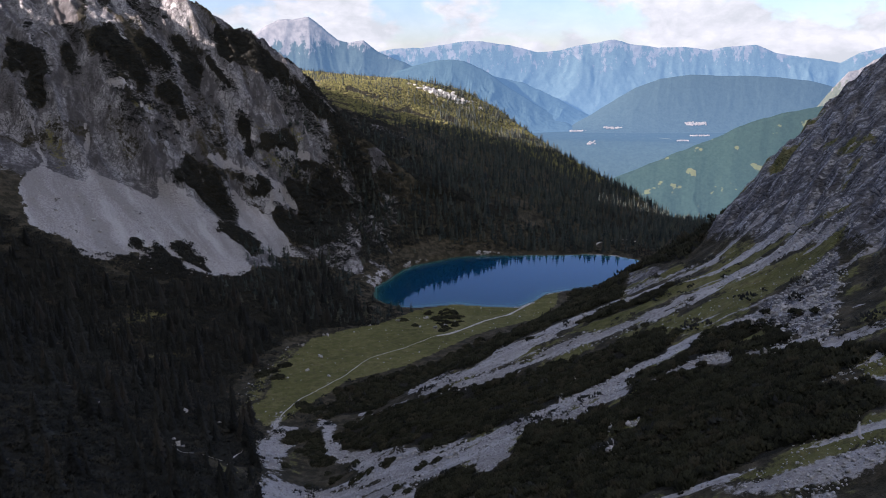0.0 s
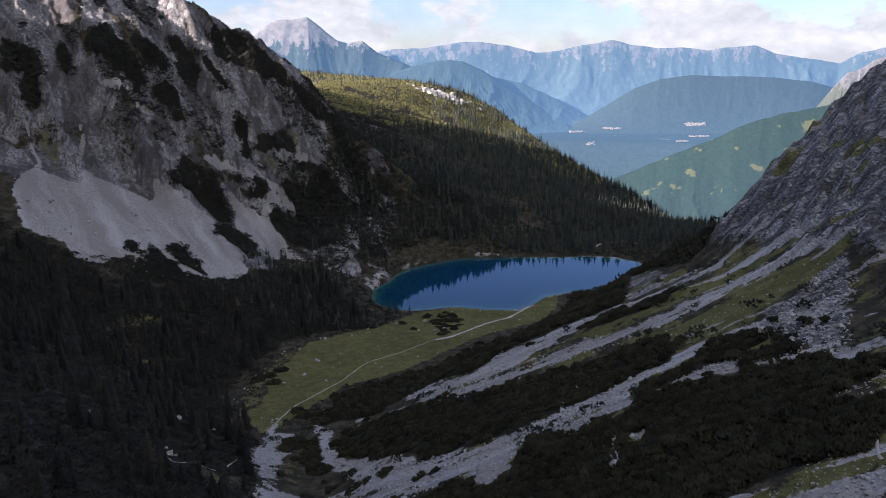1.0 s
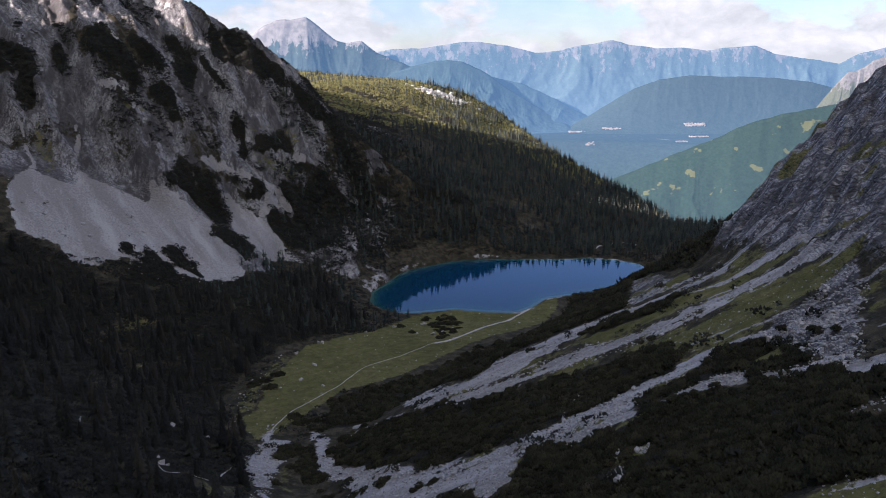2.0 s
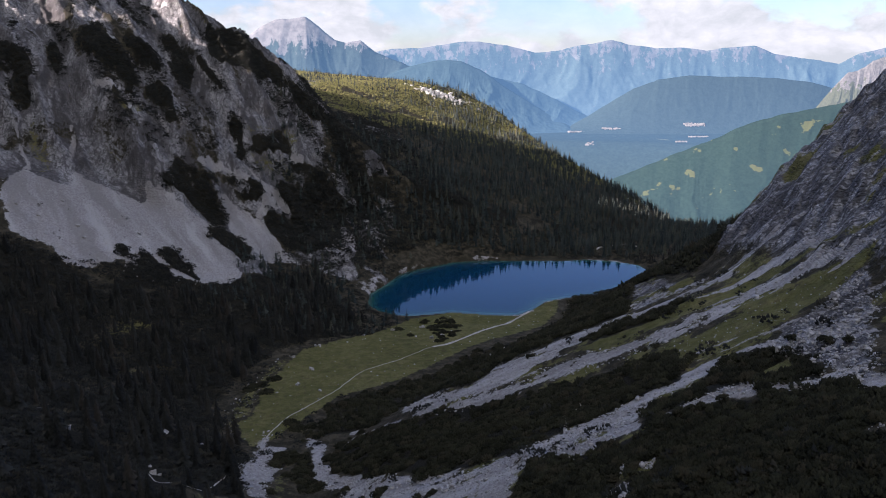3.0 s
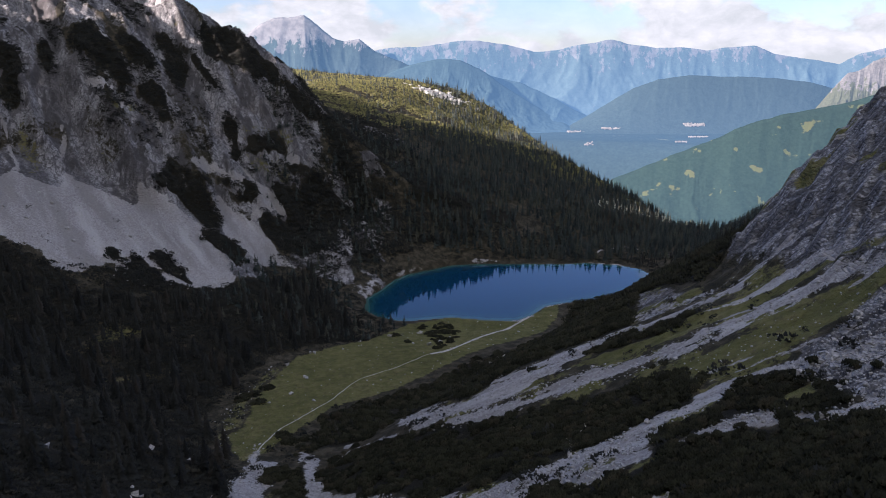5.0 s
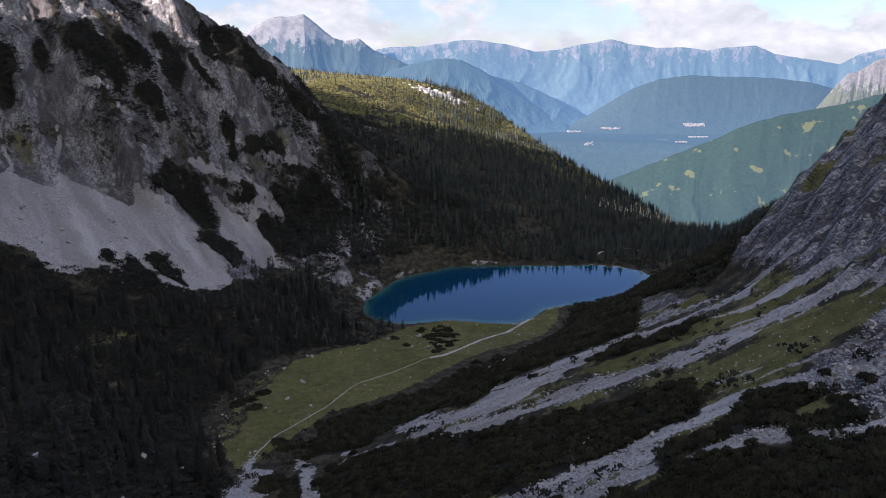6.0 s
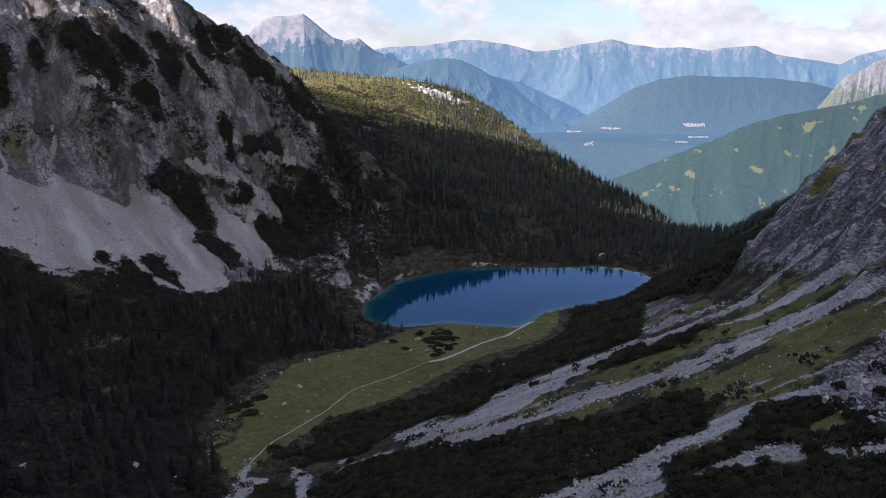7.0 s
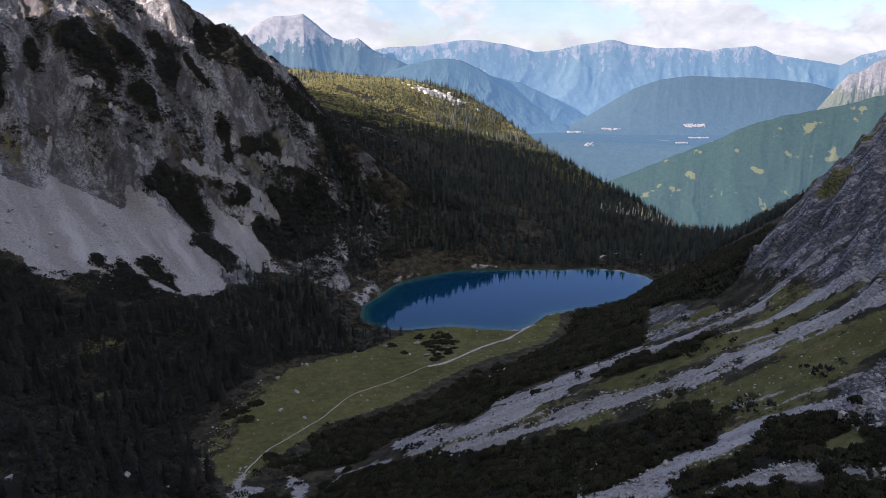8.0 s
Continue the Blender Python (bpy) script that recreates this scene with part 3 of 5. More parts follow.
def sight(px, py):
    """East and up for one metre north, for a place on a level picture 1568 wide."""
    right, up = (px - 784) / 1230.6, (441 - py) / 1230.6
    north = 0.9616 + 0.2744 * up
    return right / north, (-0.2744 + 0.9616 * up) / north


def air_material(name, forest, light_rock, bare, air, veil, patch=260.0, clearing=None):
    """Far land: forest below, bare rock higher up; the blue haze is a glow of the surface."""
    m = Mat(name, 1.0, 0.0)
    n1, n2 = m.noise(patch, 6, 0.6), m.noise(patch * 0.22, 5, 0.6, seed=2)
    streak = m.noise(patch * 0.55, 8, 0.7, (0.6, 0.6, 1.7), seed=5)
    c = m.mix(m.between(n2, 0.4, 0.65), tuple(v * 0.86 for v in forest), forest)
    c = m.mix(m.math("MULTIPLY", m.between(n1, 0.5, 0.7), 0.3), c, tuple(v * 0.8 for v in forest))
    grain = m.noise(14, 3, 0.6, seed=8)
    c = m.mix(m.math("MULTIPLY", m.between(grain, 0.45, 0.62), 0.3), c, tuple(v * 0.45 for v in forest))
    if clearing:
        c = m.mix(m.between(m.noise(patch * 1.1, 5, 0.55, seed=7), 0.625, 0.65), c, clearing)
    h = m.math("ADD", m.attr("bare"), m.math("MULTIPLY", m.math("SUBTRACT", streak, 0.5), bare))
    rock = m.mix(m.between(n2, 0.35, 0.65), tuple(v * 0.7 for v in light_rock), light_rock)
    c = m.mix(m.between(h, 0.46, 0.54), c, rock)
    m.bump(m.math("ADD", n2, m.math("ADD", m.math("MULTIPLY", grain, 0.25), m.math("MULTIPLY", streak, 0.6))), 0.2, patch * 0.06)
    # haze of the air on the way, of the sky's colour, painted as surface glow
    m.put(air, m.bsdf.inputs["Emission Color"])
    m.put(m.math("MULTIPLY_ADD", m.attr("low"), 0.35 * veil, 0.85 * veil), m.bsdf.inputs["Emission Strength"])      # more glow low down, for denser air
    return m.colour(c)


def far_range(name, label, category, crest, base_py, north, depth, mat, rough, seed, bare_from, bare_to, carve):
    """A range whose crest is given as (across, down) places; it rises from its foot over depth metres."""
    px = np.array(crest[::2], float)
    py = np.array(crest[1::2], float)
    na, nd = 460, 64
    a = np.linspace(px[0], px[-1], na)
    top = np.interp(a, px, py)
    t = np.linspace(0, 1.25, nd)
    ex, _ = sight(a, top)
    A, Tt = np.meshgrid(np.arange(na), t, indexing="ij")
    y = north - depth + depth * Tt
    x = ex[A] * y
    zt = 5.0 * fbm(a / 22, a * 0 + seed, seed + 50, 4) + HUB.z + sight(a, top)[1] * north
    zb = np.full(na, float(base_py))
    g = np.where(Tt <= 1, 0.35 * Tt + 0.65 * Tt ** 1.8, 1 - (Tt - 1) * 2.2)
    high = np.maximum(zt - zb, 0)[A]
    down = (1 - Tt) * np.hypot(depth, 420)
    wide = rough * 26.0
    bend = 0.5 * wide * fbm(x / wide / 1.3, down / wide / 1.3, seed + 7, 3)
    relief = ridged((x + bend + 0.35 * down) / wide, (down + bend) / (wide * 2.2), seed, 6, 0.52) - 0.62
    relief = relief + 0.3 * (ridged((x - bend - 0.5 * down) / (wide * 0.4), (down - bend) / (wide * 0.6), seed + 13, 4, 0.5) - 0.62)
    edge = np.clip(Tt * 1.5, 0, 1) * np.clip(np.abs(Tt - 1) * 4 + 0.06, 0, 1)
    z = zb[A] + (zt - zb)[A] * g + (carve * np.minimum(high, 420) + 3) * relief * edge
    v = np.stack([x, y, z], -1).reshape(-1, 3)
    i = (np.arange(na - 1)[:, None] * nd + np.arange(nd - 1)[None, :]).ravel()
    me = fill(bpy.data.meshes.new(name), v, np.stack([i, i + nd, i + nd + 1, i + 1], -1))
    bare = np.clip((z - bare_from) / (bare_to - bare_from), 0, 1)
    me.attributes.new("bare", "FLOAT", "POINT").data.foreach_set("value", bare.ravel().astype(np.float32))
    # painted haze grows towards the foot of the range
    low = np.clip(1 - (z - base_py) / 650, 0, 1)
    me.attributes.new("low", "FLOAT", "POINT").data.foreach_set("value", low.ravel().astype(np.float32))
    me.materials.append(mat)
    me.polygons.foreach_set("use_smooth", np.ones(len(me.polygons), bool))
    SLOPES.append((a, y, z))
    return tagged(new(name, me), label, category, kind="structure")


def fill(me, verts, faces):
    """Load arrays of vertices and equal-sized faces into a mesh."""
    n = faces.shape[1]
    me.vertices.add(len(verts))
    me.vertices.foreach_set("co", np.ascontiguousarray(verts, np.float32).ravel())
    me.loops.add(faces.size)
    me.loops.foreach_set("vertex_index", np.ascontiguousarray(faces, np.int32).ravel())
    me.polygons.add(len(faces))
    me.polygons.foreach_set("loop_start", np.arange(len(faces), dtype=np.int32) * n)
    me.update(calc_edges=True)
    return me


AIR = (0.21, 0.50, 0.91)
BASE = -235
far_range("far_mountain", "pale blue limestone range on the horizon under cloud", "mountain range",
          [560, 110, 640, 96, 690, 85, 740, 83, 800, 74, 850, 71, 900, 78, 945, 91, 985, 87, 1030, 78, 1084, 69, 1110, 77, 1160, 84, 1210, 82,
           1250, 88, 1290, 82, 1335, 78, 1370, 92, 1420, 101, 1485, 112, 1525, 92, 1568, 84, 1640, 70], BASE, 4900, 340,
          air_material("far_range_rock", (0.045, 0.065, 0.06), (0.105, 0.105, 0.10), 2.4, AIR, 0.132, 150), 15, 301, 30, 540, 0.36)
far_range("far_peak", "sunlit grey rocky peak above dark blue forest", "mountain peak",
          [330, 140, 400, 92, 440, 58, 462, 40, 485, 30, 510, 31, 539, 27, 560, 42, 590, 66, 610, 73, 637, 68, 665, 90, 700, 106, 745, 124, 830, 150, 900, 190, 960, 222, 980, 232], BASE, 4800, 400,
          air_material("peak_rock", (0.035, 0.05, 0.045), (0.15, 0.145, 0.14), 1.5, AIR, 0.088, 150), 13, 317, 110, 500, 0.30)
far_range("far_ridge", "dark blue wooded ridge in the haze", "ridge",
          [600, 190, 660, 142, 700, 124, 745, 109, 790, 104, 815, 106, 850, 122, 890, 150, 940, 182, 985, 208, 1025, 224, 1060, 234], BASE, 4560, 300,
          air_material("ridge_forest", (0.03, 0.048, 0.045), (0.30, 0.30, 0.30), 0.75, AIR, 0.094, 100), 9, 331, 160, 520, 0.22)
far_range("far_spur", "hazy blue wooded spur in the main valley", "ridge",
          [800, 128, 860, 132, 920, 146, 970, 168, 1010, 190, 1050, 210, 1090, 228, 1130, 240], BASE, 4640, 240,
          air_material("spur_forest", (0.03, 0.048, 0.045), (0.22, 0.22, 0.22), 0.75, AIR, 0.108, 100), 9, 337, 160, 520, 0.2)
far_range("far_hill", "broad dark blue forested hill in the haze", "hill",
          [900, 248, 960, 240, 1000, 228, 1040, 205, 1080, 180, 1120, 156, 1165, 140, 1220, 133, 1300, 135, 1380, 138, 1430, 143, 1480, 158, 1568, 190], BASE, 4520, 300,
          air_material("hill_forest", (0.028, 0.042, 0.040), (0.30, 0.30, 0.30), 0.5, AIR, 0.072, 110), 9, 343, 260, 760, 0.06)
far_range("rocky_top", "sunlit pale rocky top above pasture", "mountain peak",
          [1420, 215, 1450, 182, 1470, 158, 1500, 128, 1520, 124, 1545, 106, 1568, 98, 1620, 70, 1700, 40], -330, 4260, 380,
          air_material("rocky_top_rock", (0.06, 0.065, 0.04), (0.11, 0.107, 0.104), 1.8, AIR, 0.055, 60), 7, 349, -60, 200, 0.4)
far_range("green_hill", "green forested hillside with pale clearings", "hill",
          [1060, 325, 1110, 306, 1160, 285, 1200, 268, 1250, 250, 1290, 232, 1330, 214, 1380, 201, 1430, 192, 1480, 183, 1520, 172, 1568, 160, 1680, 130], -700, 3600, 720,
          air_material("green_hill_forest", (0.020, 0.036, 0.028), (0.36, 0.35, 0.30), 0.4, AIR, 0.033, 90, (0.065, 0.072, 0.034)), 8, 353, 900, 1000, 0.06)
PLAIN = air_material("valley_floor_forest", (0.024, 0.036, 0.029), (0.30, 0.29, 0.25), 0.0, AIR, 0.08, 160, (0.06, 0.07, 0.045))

THICKETS = [PINE_A, PINE_B, PINE_C, PINE_D, PINE_E, PINE_F, PINE_LOW, PINE_G, PINE_H]
CLEAR = [BAND_H, FAN_VALLEY_B, GRASS_F, BAND_LOW, BAND_I, ROCKS_F, BAND_E, GRASS_LOW, BAND_G, GRASS_GULLY, FAN_VALLEY]
LEDGES = [LEDGE_A, LEDGE_B, LEDGE_C, LEDGE_D, LEDGE_E, LEDGE_F, LEDGE_G, LEDGE_H, LEDGE_I, LEDGE_J, LEDGE_K, LEDGE_L, LEDGE_M, LEDGE_N, LEDGE_O, LEDGE_P, LEDGE_Q, LEDGE_R, LEDGE_S, LEDGE_T, LEDGE_U]


# ---------- the land as one sheet, cut where its kind changes ----------
def cover(x, y, outlines, soft):
    """1 inside the outlines, 0 outside, over soft metres."""
    out = np.zeros(np.shape(x))
    for poly in outlines:
        out = np.maximum(out, np.clip(0.5 + inside(x, y, poly) / soft, 0, 1))
    return out


def land_height(x, y):
    """Base form plus relief that suits the kind of ground."""
    z = base_height(x, y)
    near = np.hypot(x, y)
    face, flank = left_face(x, y)
    cliff = step(-6, 14, smin(face, flank, 25) - np.maximum(-187.9 - 0.487 * x + 0.19 * y, 20)) * step(-120, -200, x) * step(1500, 1200, y)
    # gullies run down the face, towards the south-east
    u, v = 0.671 * x - 0.741 * y, 0.741 * x + 0.671 * y
    wx, wy = 14 * fbm(x / 60, y / 60, 5, 3), 14 * fbm(x / 60, y / 60, 9, 3)
    gully = ridged((v + wx) / 75, (u + wy) / 260, 21, 5, 0.55) - 0.62
    crack = ridged((v + wy * 0.4) / 16, (u + wx * 0.4) / 40, 31, 4, 0.6) - 0.6
    z = z + cliff * (46 * gully + 15 * crack + 5 * (ridged((v + wx * 0.3) / 6.5, u / 14, 36, 3, 0.6) - 0.6))
    d, s = side(x, y, 150, 430, 330, 395)
    crag = step(-4, 16, 91.5 + 1.112 * x - 0.273 * y - np.maximum(162.0 + 0.60 * x - 0.265 * y, 0)) * step(0, 60, x) * step(700, 500, y)
    bed = (x - 0.55 * y) / 11 + 1.2 * fbm(x / 40, y / 40, 43, 3)
    z = z + crag * (11 * (ridged((x + 0.5 * y) / 34, (y - 0.4 * x) / 50, 41, 5, 0.6) - 0.62) + 4.0 * (np.abs(bed % 1.0 - 0.5) * 2 - 0.5) * (0.4 + 0.6 * vnoise(x / 18, y / 18, 45)) + 4.0 * (ridged(x / 8, y / 8, 44, 4, 0.6) - 0.6))
    calm = np.minimum(cover(x, y, [MEADOW], 25), 1) * 0.85
    rough = (1 - cliff) * (1 - calm) * step(2, 26, -inside(x, y, LAKE))
    z = z + rough * (2.2 * fbm(x / 38, y / 38, 51, 4) + 0.7 * fbm(x / 7, y / 7, 57, 3) * step(1400, 500, near))
    z = z + cover(x, y, [OUTCROP, RUBBLE], 12) * (3.6 * (ridged(x / 9, y / 9, 64, 4, 0.6) - 0.6))
    # shallow runnels down the eastern slope
    p = 0.40 * x + 0.915 * y
    slope_east = step(-30, 20, 162.0 + 0.60 * x - 0.265 * y - 60) * step(-60, 20, x) * step(520, 420, y)
    z = z + slope_east * (1 - crag) * 1.8 * fbm((p + wx * 0.2) / 14, (0.915 * x - 0.40 * y) / 90, 61, 4)
    return z, cliff, crag


def near_far(x, y):
    return np.hypot(x, y)


def make_land():
    fine = np.radians(np.linspace(-37.5, 37.5, 640))
    rest = np.radians(np.linspace(37.5, 322.5, 110)[1:-1])
    ang = np.concatenate([fine, rest])
    rad = np.concatenate([np.linspace(2, 85, 14), 90 * np.exp(np.linspace(0, math.log(2350 / 90), 770)), np.linspace(2420, 4950, 40)])
    A, R = np.meshgrid(ang, rad, indexing="ij")
    x, y = R * np.sin(A), R * np.cos(A) - 45
    z, cliff, crag = land_height(x, y)
    # ground cover
    lake_in = inside(x, y, LAKE)
    kx, ky = 16 * fbm(x / 26, y / 26, 101, 3), 16 * fbm(x / 26, y / 26, 102, 3)
    scree = cover(x + kx * 0.3, y + ky * 0.3, [FAN_WEST], 8)
    scree = np.maximum(scree, cover(x + kx * 0.25, y + ky * 0.25, [FAN_MID, FAN_UPPER, FAN_HIGH, FAN_SIDE], 6))
    scree = np.maximum(scree, 0.5 * cover(x + kx * 0.25, y + ky * 0.25, [CHUTE], 6))
    scree = np.maximum(scree, 0.5 * cover(x, y, [BEACH], 14))
    for line in (GULLY_A, GULLY_B, GULLY_C, GULLY_D, GULLY_E, GULLY_F, GULLY_G, GULLY_H, GULLY_I, GULLY_J):
        scree = np.maximum(scree, step(5.0, 0.5, along(x + kx * 0.35, y + ky * 0.35, line)) * (0.62 + 0.4 * fbm(x / 12, y / 12, 104, 2)))
    scree = np.maximum(scree, cover(x, y, [LEDGE_PATCH, LEDGE_PATCH_B, BAND_H, FAN_VALLEY_B, BAND_LOW, BAND_I], 8))
    scree = np.maximum(scree, cover(x, y, [BAND_A, BAND_A_TOP, BAND_B, BAND_C, BAND_D, BAND_E, BAND_G, ROCKS_F, FAN_VALLEY], 12))
    grass = cover(x, y, [MEADOW, GRASS_EAST, GRASS_EAST_TOP, GRASS_LOW, GRASS_F], 10)
    grass = np.maximum(grass, 0.55 * cover(x, y, [GRASS_STRIP, GRASS_STRIP_B, BORDER, GRASS_GULLY, GRASS_GULLY_B], 14))
    u, v = 0.671 * x - 0.741 * y, 0.741 * x + 0.671 * y
    wx = 14 * fbm(x / 60, y / 60, 5, 3)
    veins = fbm((v + wx) / 26, u / 120, 71, 4)
    rock = np.maximum(cliff * np.clip(0.95 + 1.0 * veins, 0, 1), crag * 0.95)
    grass = np.maximum(grass, cliff * np.clip(fbm(x / 70, y / 70, 81, 3) * 1.2 - 0.5, 0, 0.6))
    spur = step(900, 1000, y) * (1 - cliff)
    # more grass north of the sun's edge, to lighten the sunlit ground
    grass = np.maximum(grass, spur * np.clip(0.25 * step(-80, 60, y - 1330 + 0.35 * (x - 60)) + 0.7 * fbm(x / 60, y / 60, 83, 3), 0, 0.7))
    grass = np.maximum(grass, crag * np.clip(fbm(x / 25, y / 25, 85, 3) * 1.7 - 0.2, 0, 1))
    grass = np.maximum(grass, 0.46 * cover(x + kx * 0.6, y + ky * 0.5, [LEDGE_GRASS, LEDGE_GRASS_B, LEDGE_GRASS_C, LEDGE_GRASS_D, LEDGE_GRASS_E, LEDGE_GRASS_F, CREST_GRASS], 14))
    d, s = side(x, y, -560, 1250, -190, 1085)
    grass = np.maximum(grass, cliff * step(75, 30, np.abs(d)) * step(190, 230, s) * step(350, 310, s) * np.clip(0.8 + fbm(x / 20, y / 20, 91, 3), 0, 1))
    slope = step(-30, 20, 102.0 + 0.60 * x - 0.265 * y) * step(-40, 20, x) * step(460, 380, y) * (1 - crag)
    grass = np.maximum(grass, slope * np.clip(0.48 + 0.7 * fbm(x / 16, y / 16, 121, 4), 0, 0.8) * (1 - cover(x, y, [RUBBLE], 8)))
    bare = step(-240, -215, x) * step(-45, -75, x) * step(740, 780, y) * step(1320, 1250, y)
    rock = np.maximum(rock, bare * np.clip(0.40 + 1.3 * fbm((v + wx) / 17, u / 60, 127, 4), 0, 1))
    rock = np.maximum(rock, cover(x, y, [RUBBLE], 8) * 0.9)
    rock = np.maximum(rock, cover(x, y, [CHUTE], 8) * 0.9)
    rock = rock * (1 - 0.5 * cover(x + kx, y + ky, [STAIN, STAIN_B], 30))      # brown weathered rock with thin turf
    rock = np.maximum(rock, cover(x + kx * 0.4, y + ky * 0.4, [OUTCROP], 10) * 0.62)
    rock = np.maximum(rock, step(-55, -25, inside(x, y, FAN_WEST)) * step(700, 740, y + 0.2 * (x + 400)) * 0.9)
    rock = np.maximum(rock, spur * step(34, 10, np.hypot((x + 2) / 1.8, (y - 1765) / 1.1)) * np.clip(0.7 + 1.2 * fbm(x / 16, y / 16, 87, 3), 0, 1))
    rock = np.maximum(rock, step(-240, -275, x) * step(640, 690, y) * (1 - cliff) * 0.85)
    scree = np.maximum(scree, step(4.5, 1.5, np.abs(lake_in + 1.5)) * np.clip(0.35 + 0.7 * fbm(x / 25, y / 25, 88, 2), 0, 0.7))
    for px, py, pr in PALE_SPOTS:
        scree = np.maximum(scree, step(pr + 1.5, pr - 1.5, np.hypot(x + 0.35 * kx - px, (y + 0.35 * ky - py) * 0.8)))
    fall, across = 0.915 * x - 0.40 * y, 0.40 * x + 0.915 * y
    comb = fbm(across / 5.5, fall / 45, 89, 4)
    scree = scree * (0.88 + 0.55 * fbm(x / 7, y / 7, 90, 3))
    scree = np.where((x > -60) & (y < 430), np.clip(scree * (1.0 + 1.2 * comb) + 0.55 * step(0.12, 0.5, comb) * step(-30, 20, 162.0 + 0.60 * x - 0.265 * y - 60), 0, 1), scree)
    bed = (x - 0.55 * y) / 11 + 1.2 * fbm(x / 40, y / 40, 43, 3)
    seam = crag * step(0.26, 0.06, np.abs(bed % 1.0 - 0.5)) * np.clip(0.5 + 0.9 * fbm(x / 20, y / 20, 46, 3), 0, 1)
    jx, jy = 16 * fbm(v / 9, u / 34, 98, 3), 16 * fbm(v / 9, u / 34, 99, 3)
    # dark ground below thickets, ledge pines and heath, standing in for their shade
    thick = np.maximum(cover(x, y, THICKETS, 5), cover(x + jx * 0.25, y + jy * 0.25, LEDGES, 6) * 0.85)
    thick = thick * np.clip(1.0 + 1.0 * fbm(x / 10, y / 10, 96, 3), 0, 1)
    # spur ground south of the sun's edge darkened too, shade painted in
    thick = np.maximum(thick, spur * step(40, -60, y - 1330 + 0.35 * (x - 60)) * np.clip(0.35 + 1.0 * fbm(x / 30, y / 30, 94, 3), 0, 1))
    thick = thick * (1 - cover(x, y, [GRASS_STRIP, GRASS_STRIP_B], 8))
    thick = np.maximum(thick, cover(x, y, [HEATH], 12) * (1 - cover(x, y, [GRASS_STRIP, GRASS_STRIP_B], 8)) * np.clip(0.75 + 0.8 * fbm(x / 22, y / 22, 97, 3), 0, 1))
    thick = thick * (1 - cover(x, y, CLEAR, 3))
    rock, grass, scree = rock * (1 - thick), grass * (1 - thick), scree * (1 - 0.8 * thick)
    scree = np.where(near_far(x, y) > 2300, 0, scree)
    na, nr = A.shape
    verts = np.stack([x, y, z], -1).reshape(-1, 3)
    i = np.arange(na)[:, None] * nr
    j = np.arange(nr - 1)[None, :]
    i2 = ((np.arange(na) + 1) % na)[:, None] * nr
    quads = np.stack([i + j, i + j + 1, i2 + j + 1, i2 + j], -1).reshape(-1, 4)
    west = x < -60
    rill = 0.5 + 0.5 * fbm(np.where(west, v + wx * 0.7, across + wx * 0.15) / np.where(west, 19, 4.5), np.where(west, u / 130, fall / 40), 77, 6, 0.62)
    slant = np.where(west, 0.55 * v + 0.25 * u, across)
    crack = ridged((slant + 4 * fbm(x / 15, y / 15, 111, 3)) / np.where(west, 11, 5), np.where(west, (u - 0.3 * v) / 48, fall / 16), 113, 5, 0.6)
    # low: share of painted haze on the far valley floor
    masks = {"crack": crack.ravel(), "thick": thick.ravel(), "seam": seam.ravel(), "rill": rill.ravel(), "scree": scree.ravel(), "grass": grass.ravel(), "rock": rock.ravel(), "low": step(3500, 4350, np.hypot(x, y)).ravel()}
    # which kind of land each face belongs to
    mid = verts[quads].mean(1)
    cx, cy = mid[:, 0], mid[:, 1]
    f = lambda a: a.reshape(-1)[quads[:, 0]]
    kind = np.zeros(len(quads), int)
    face, flank = left_face(cx, cy)
    kind[f(cliff) > 0.25] = 1
    kind[f(crag) > 0.4] = 2
    kind[np.hypot(cx, cy) > 2600] = 6
    kind[(cy > 905) & (kind == 0) & (cx > -420) & (cx < 620) & (cy < 2250)] = 3
    kind[(inside(cx, cy, MEADOW) > 0)] = 4
    kind[(np.maximum(inside(cx, cy, FAN_WEST), inside(cx, cy, FAN_MID)) > 0)] = 5
    names = [("ground", "stony valley floor and slopes with heath and scree streaks", "ground"),
             ("mountain", "grey limestone mountain face with gullies and dark pine ledges", "mountain"),
             ("rock_crag", "rough grey limestone crag above the grassy slope", "crag"),
             ("wooded_hill", "forested spur beyond the lake, its crest in sun", "hill"),
             ("meadow", "flat short green alpine meadow below the lake", "meadow"),
             ("scree_fan", "pale grey scree fan at the foot of the mountain", "scree"),
             ("valley_floor", "wooded main valley floor far below in the haze", "valley")]
    for k, (name, label, category) in enumerate(names):
        q = quads[kind == k]
        used, inv = np.unique(q, return_inverse=True)
        me = bpy.data.meshes.new(name)
        fill(me, verts[used], inv.reshape(-1, 4))
        for key, val in masks.items():
            a = me.attributes.new(key, "FLOAT", "POINT")
            a.data.foreach_set("value", val[used].astype(np.float32))
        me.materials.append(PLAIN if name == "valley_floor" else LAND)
        me.polygons.foreach_set("use_smooth", np.ones(len(q), bool))
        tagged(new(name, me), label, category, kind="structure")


make_land()


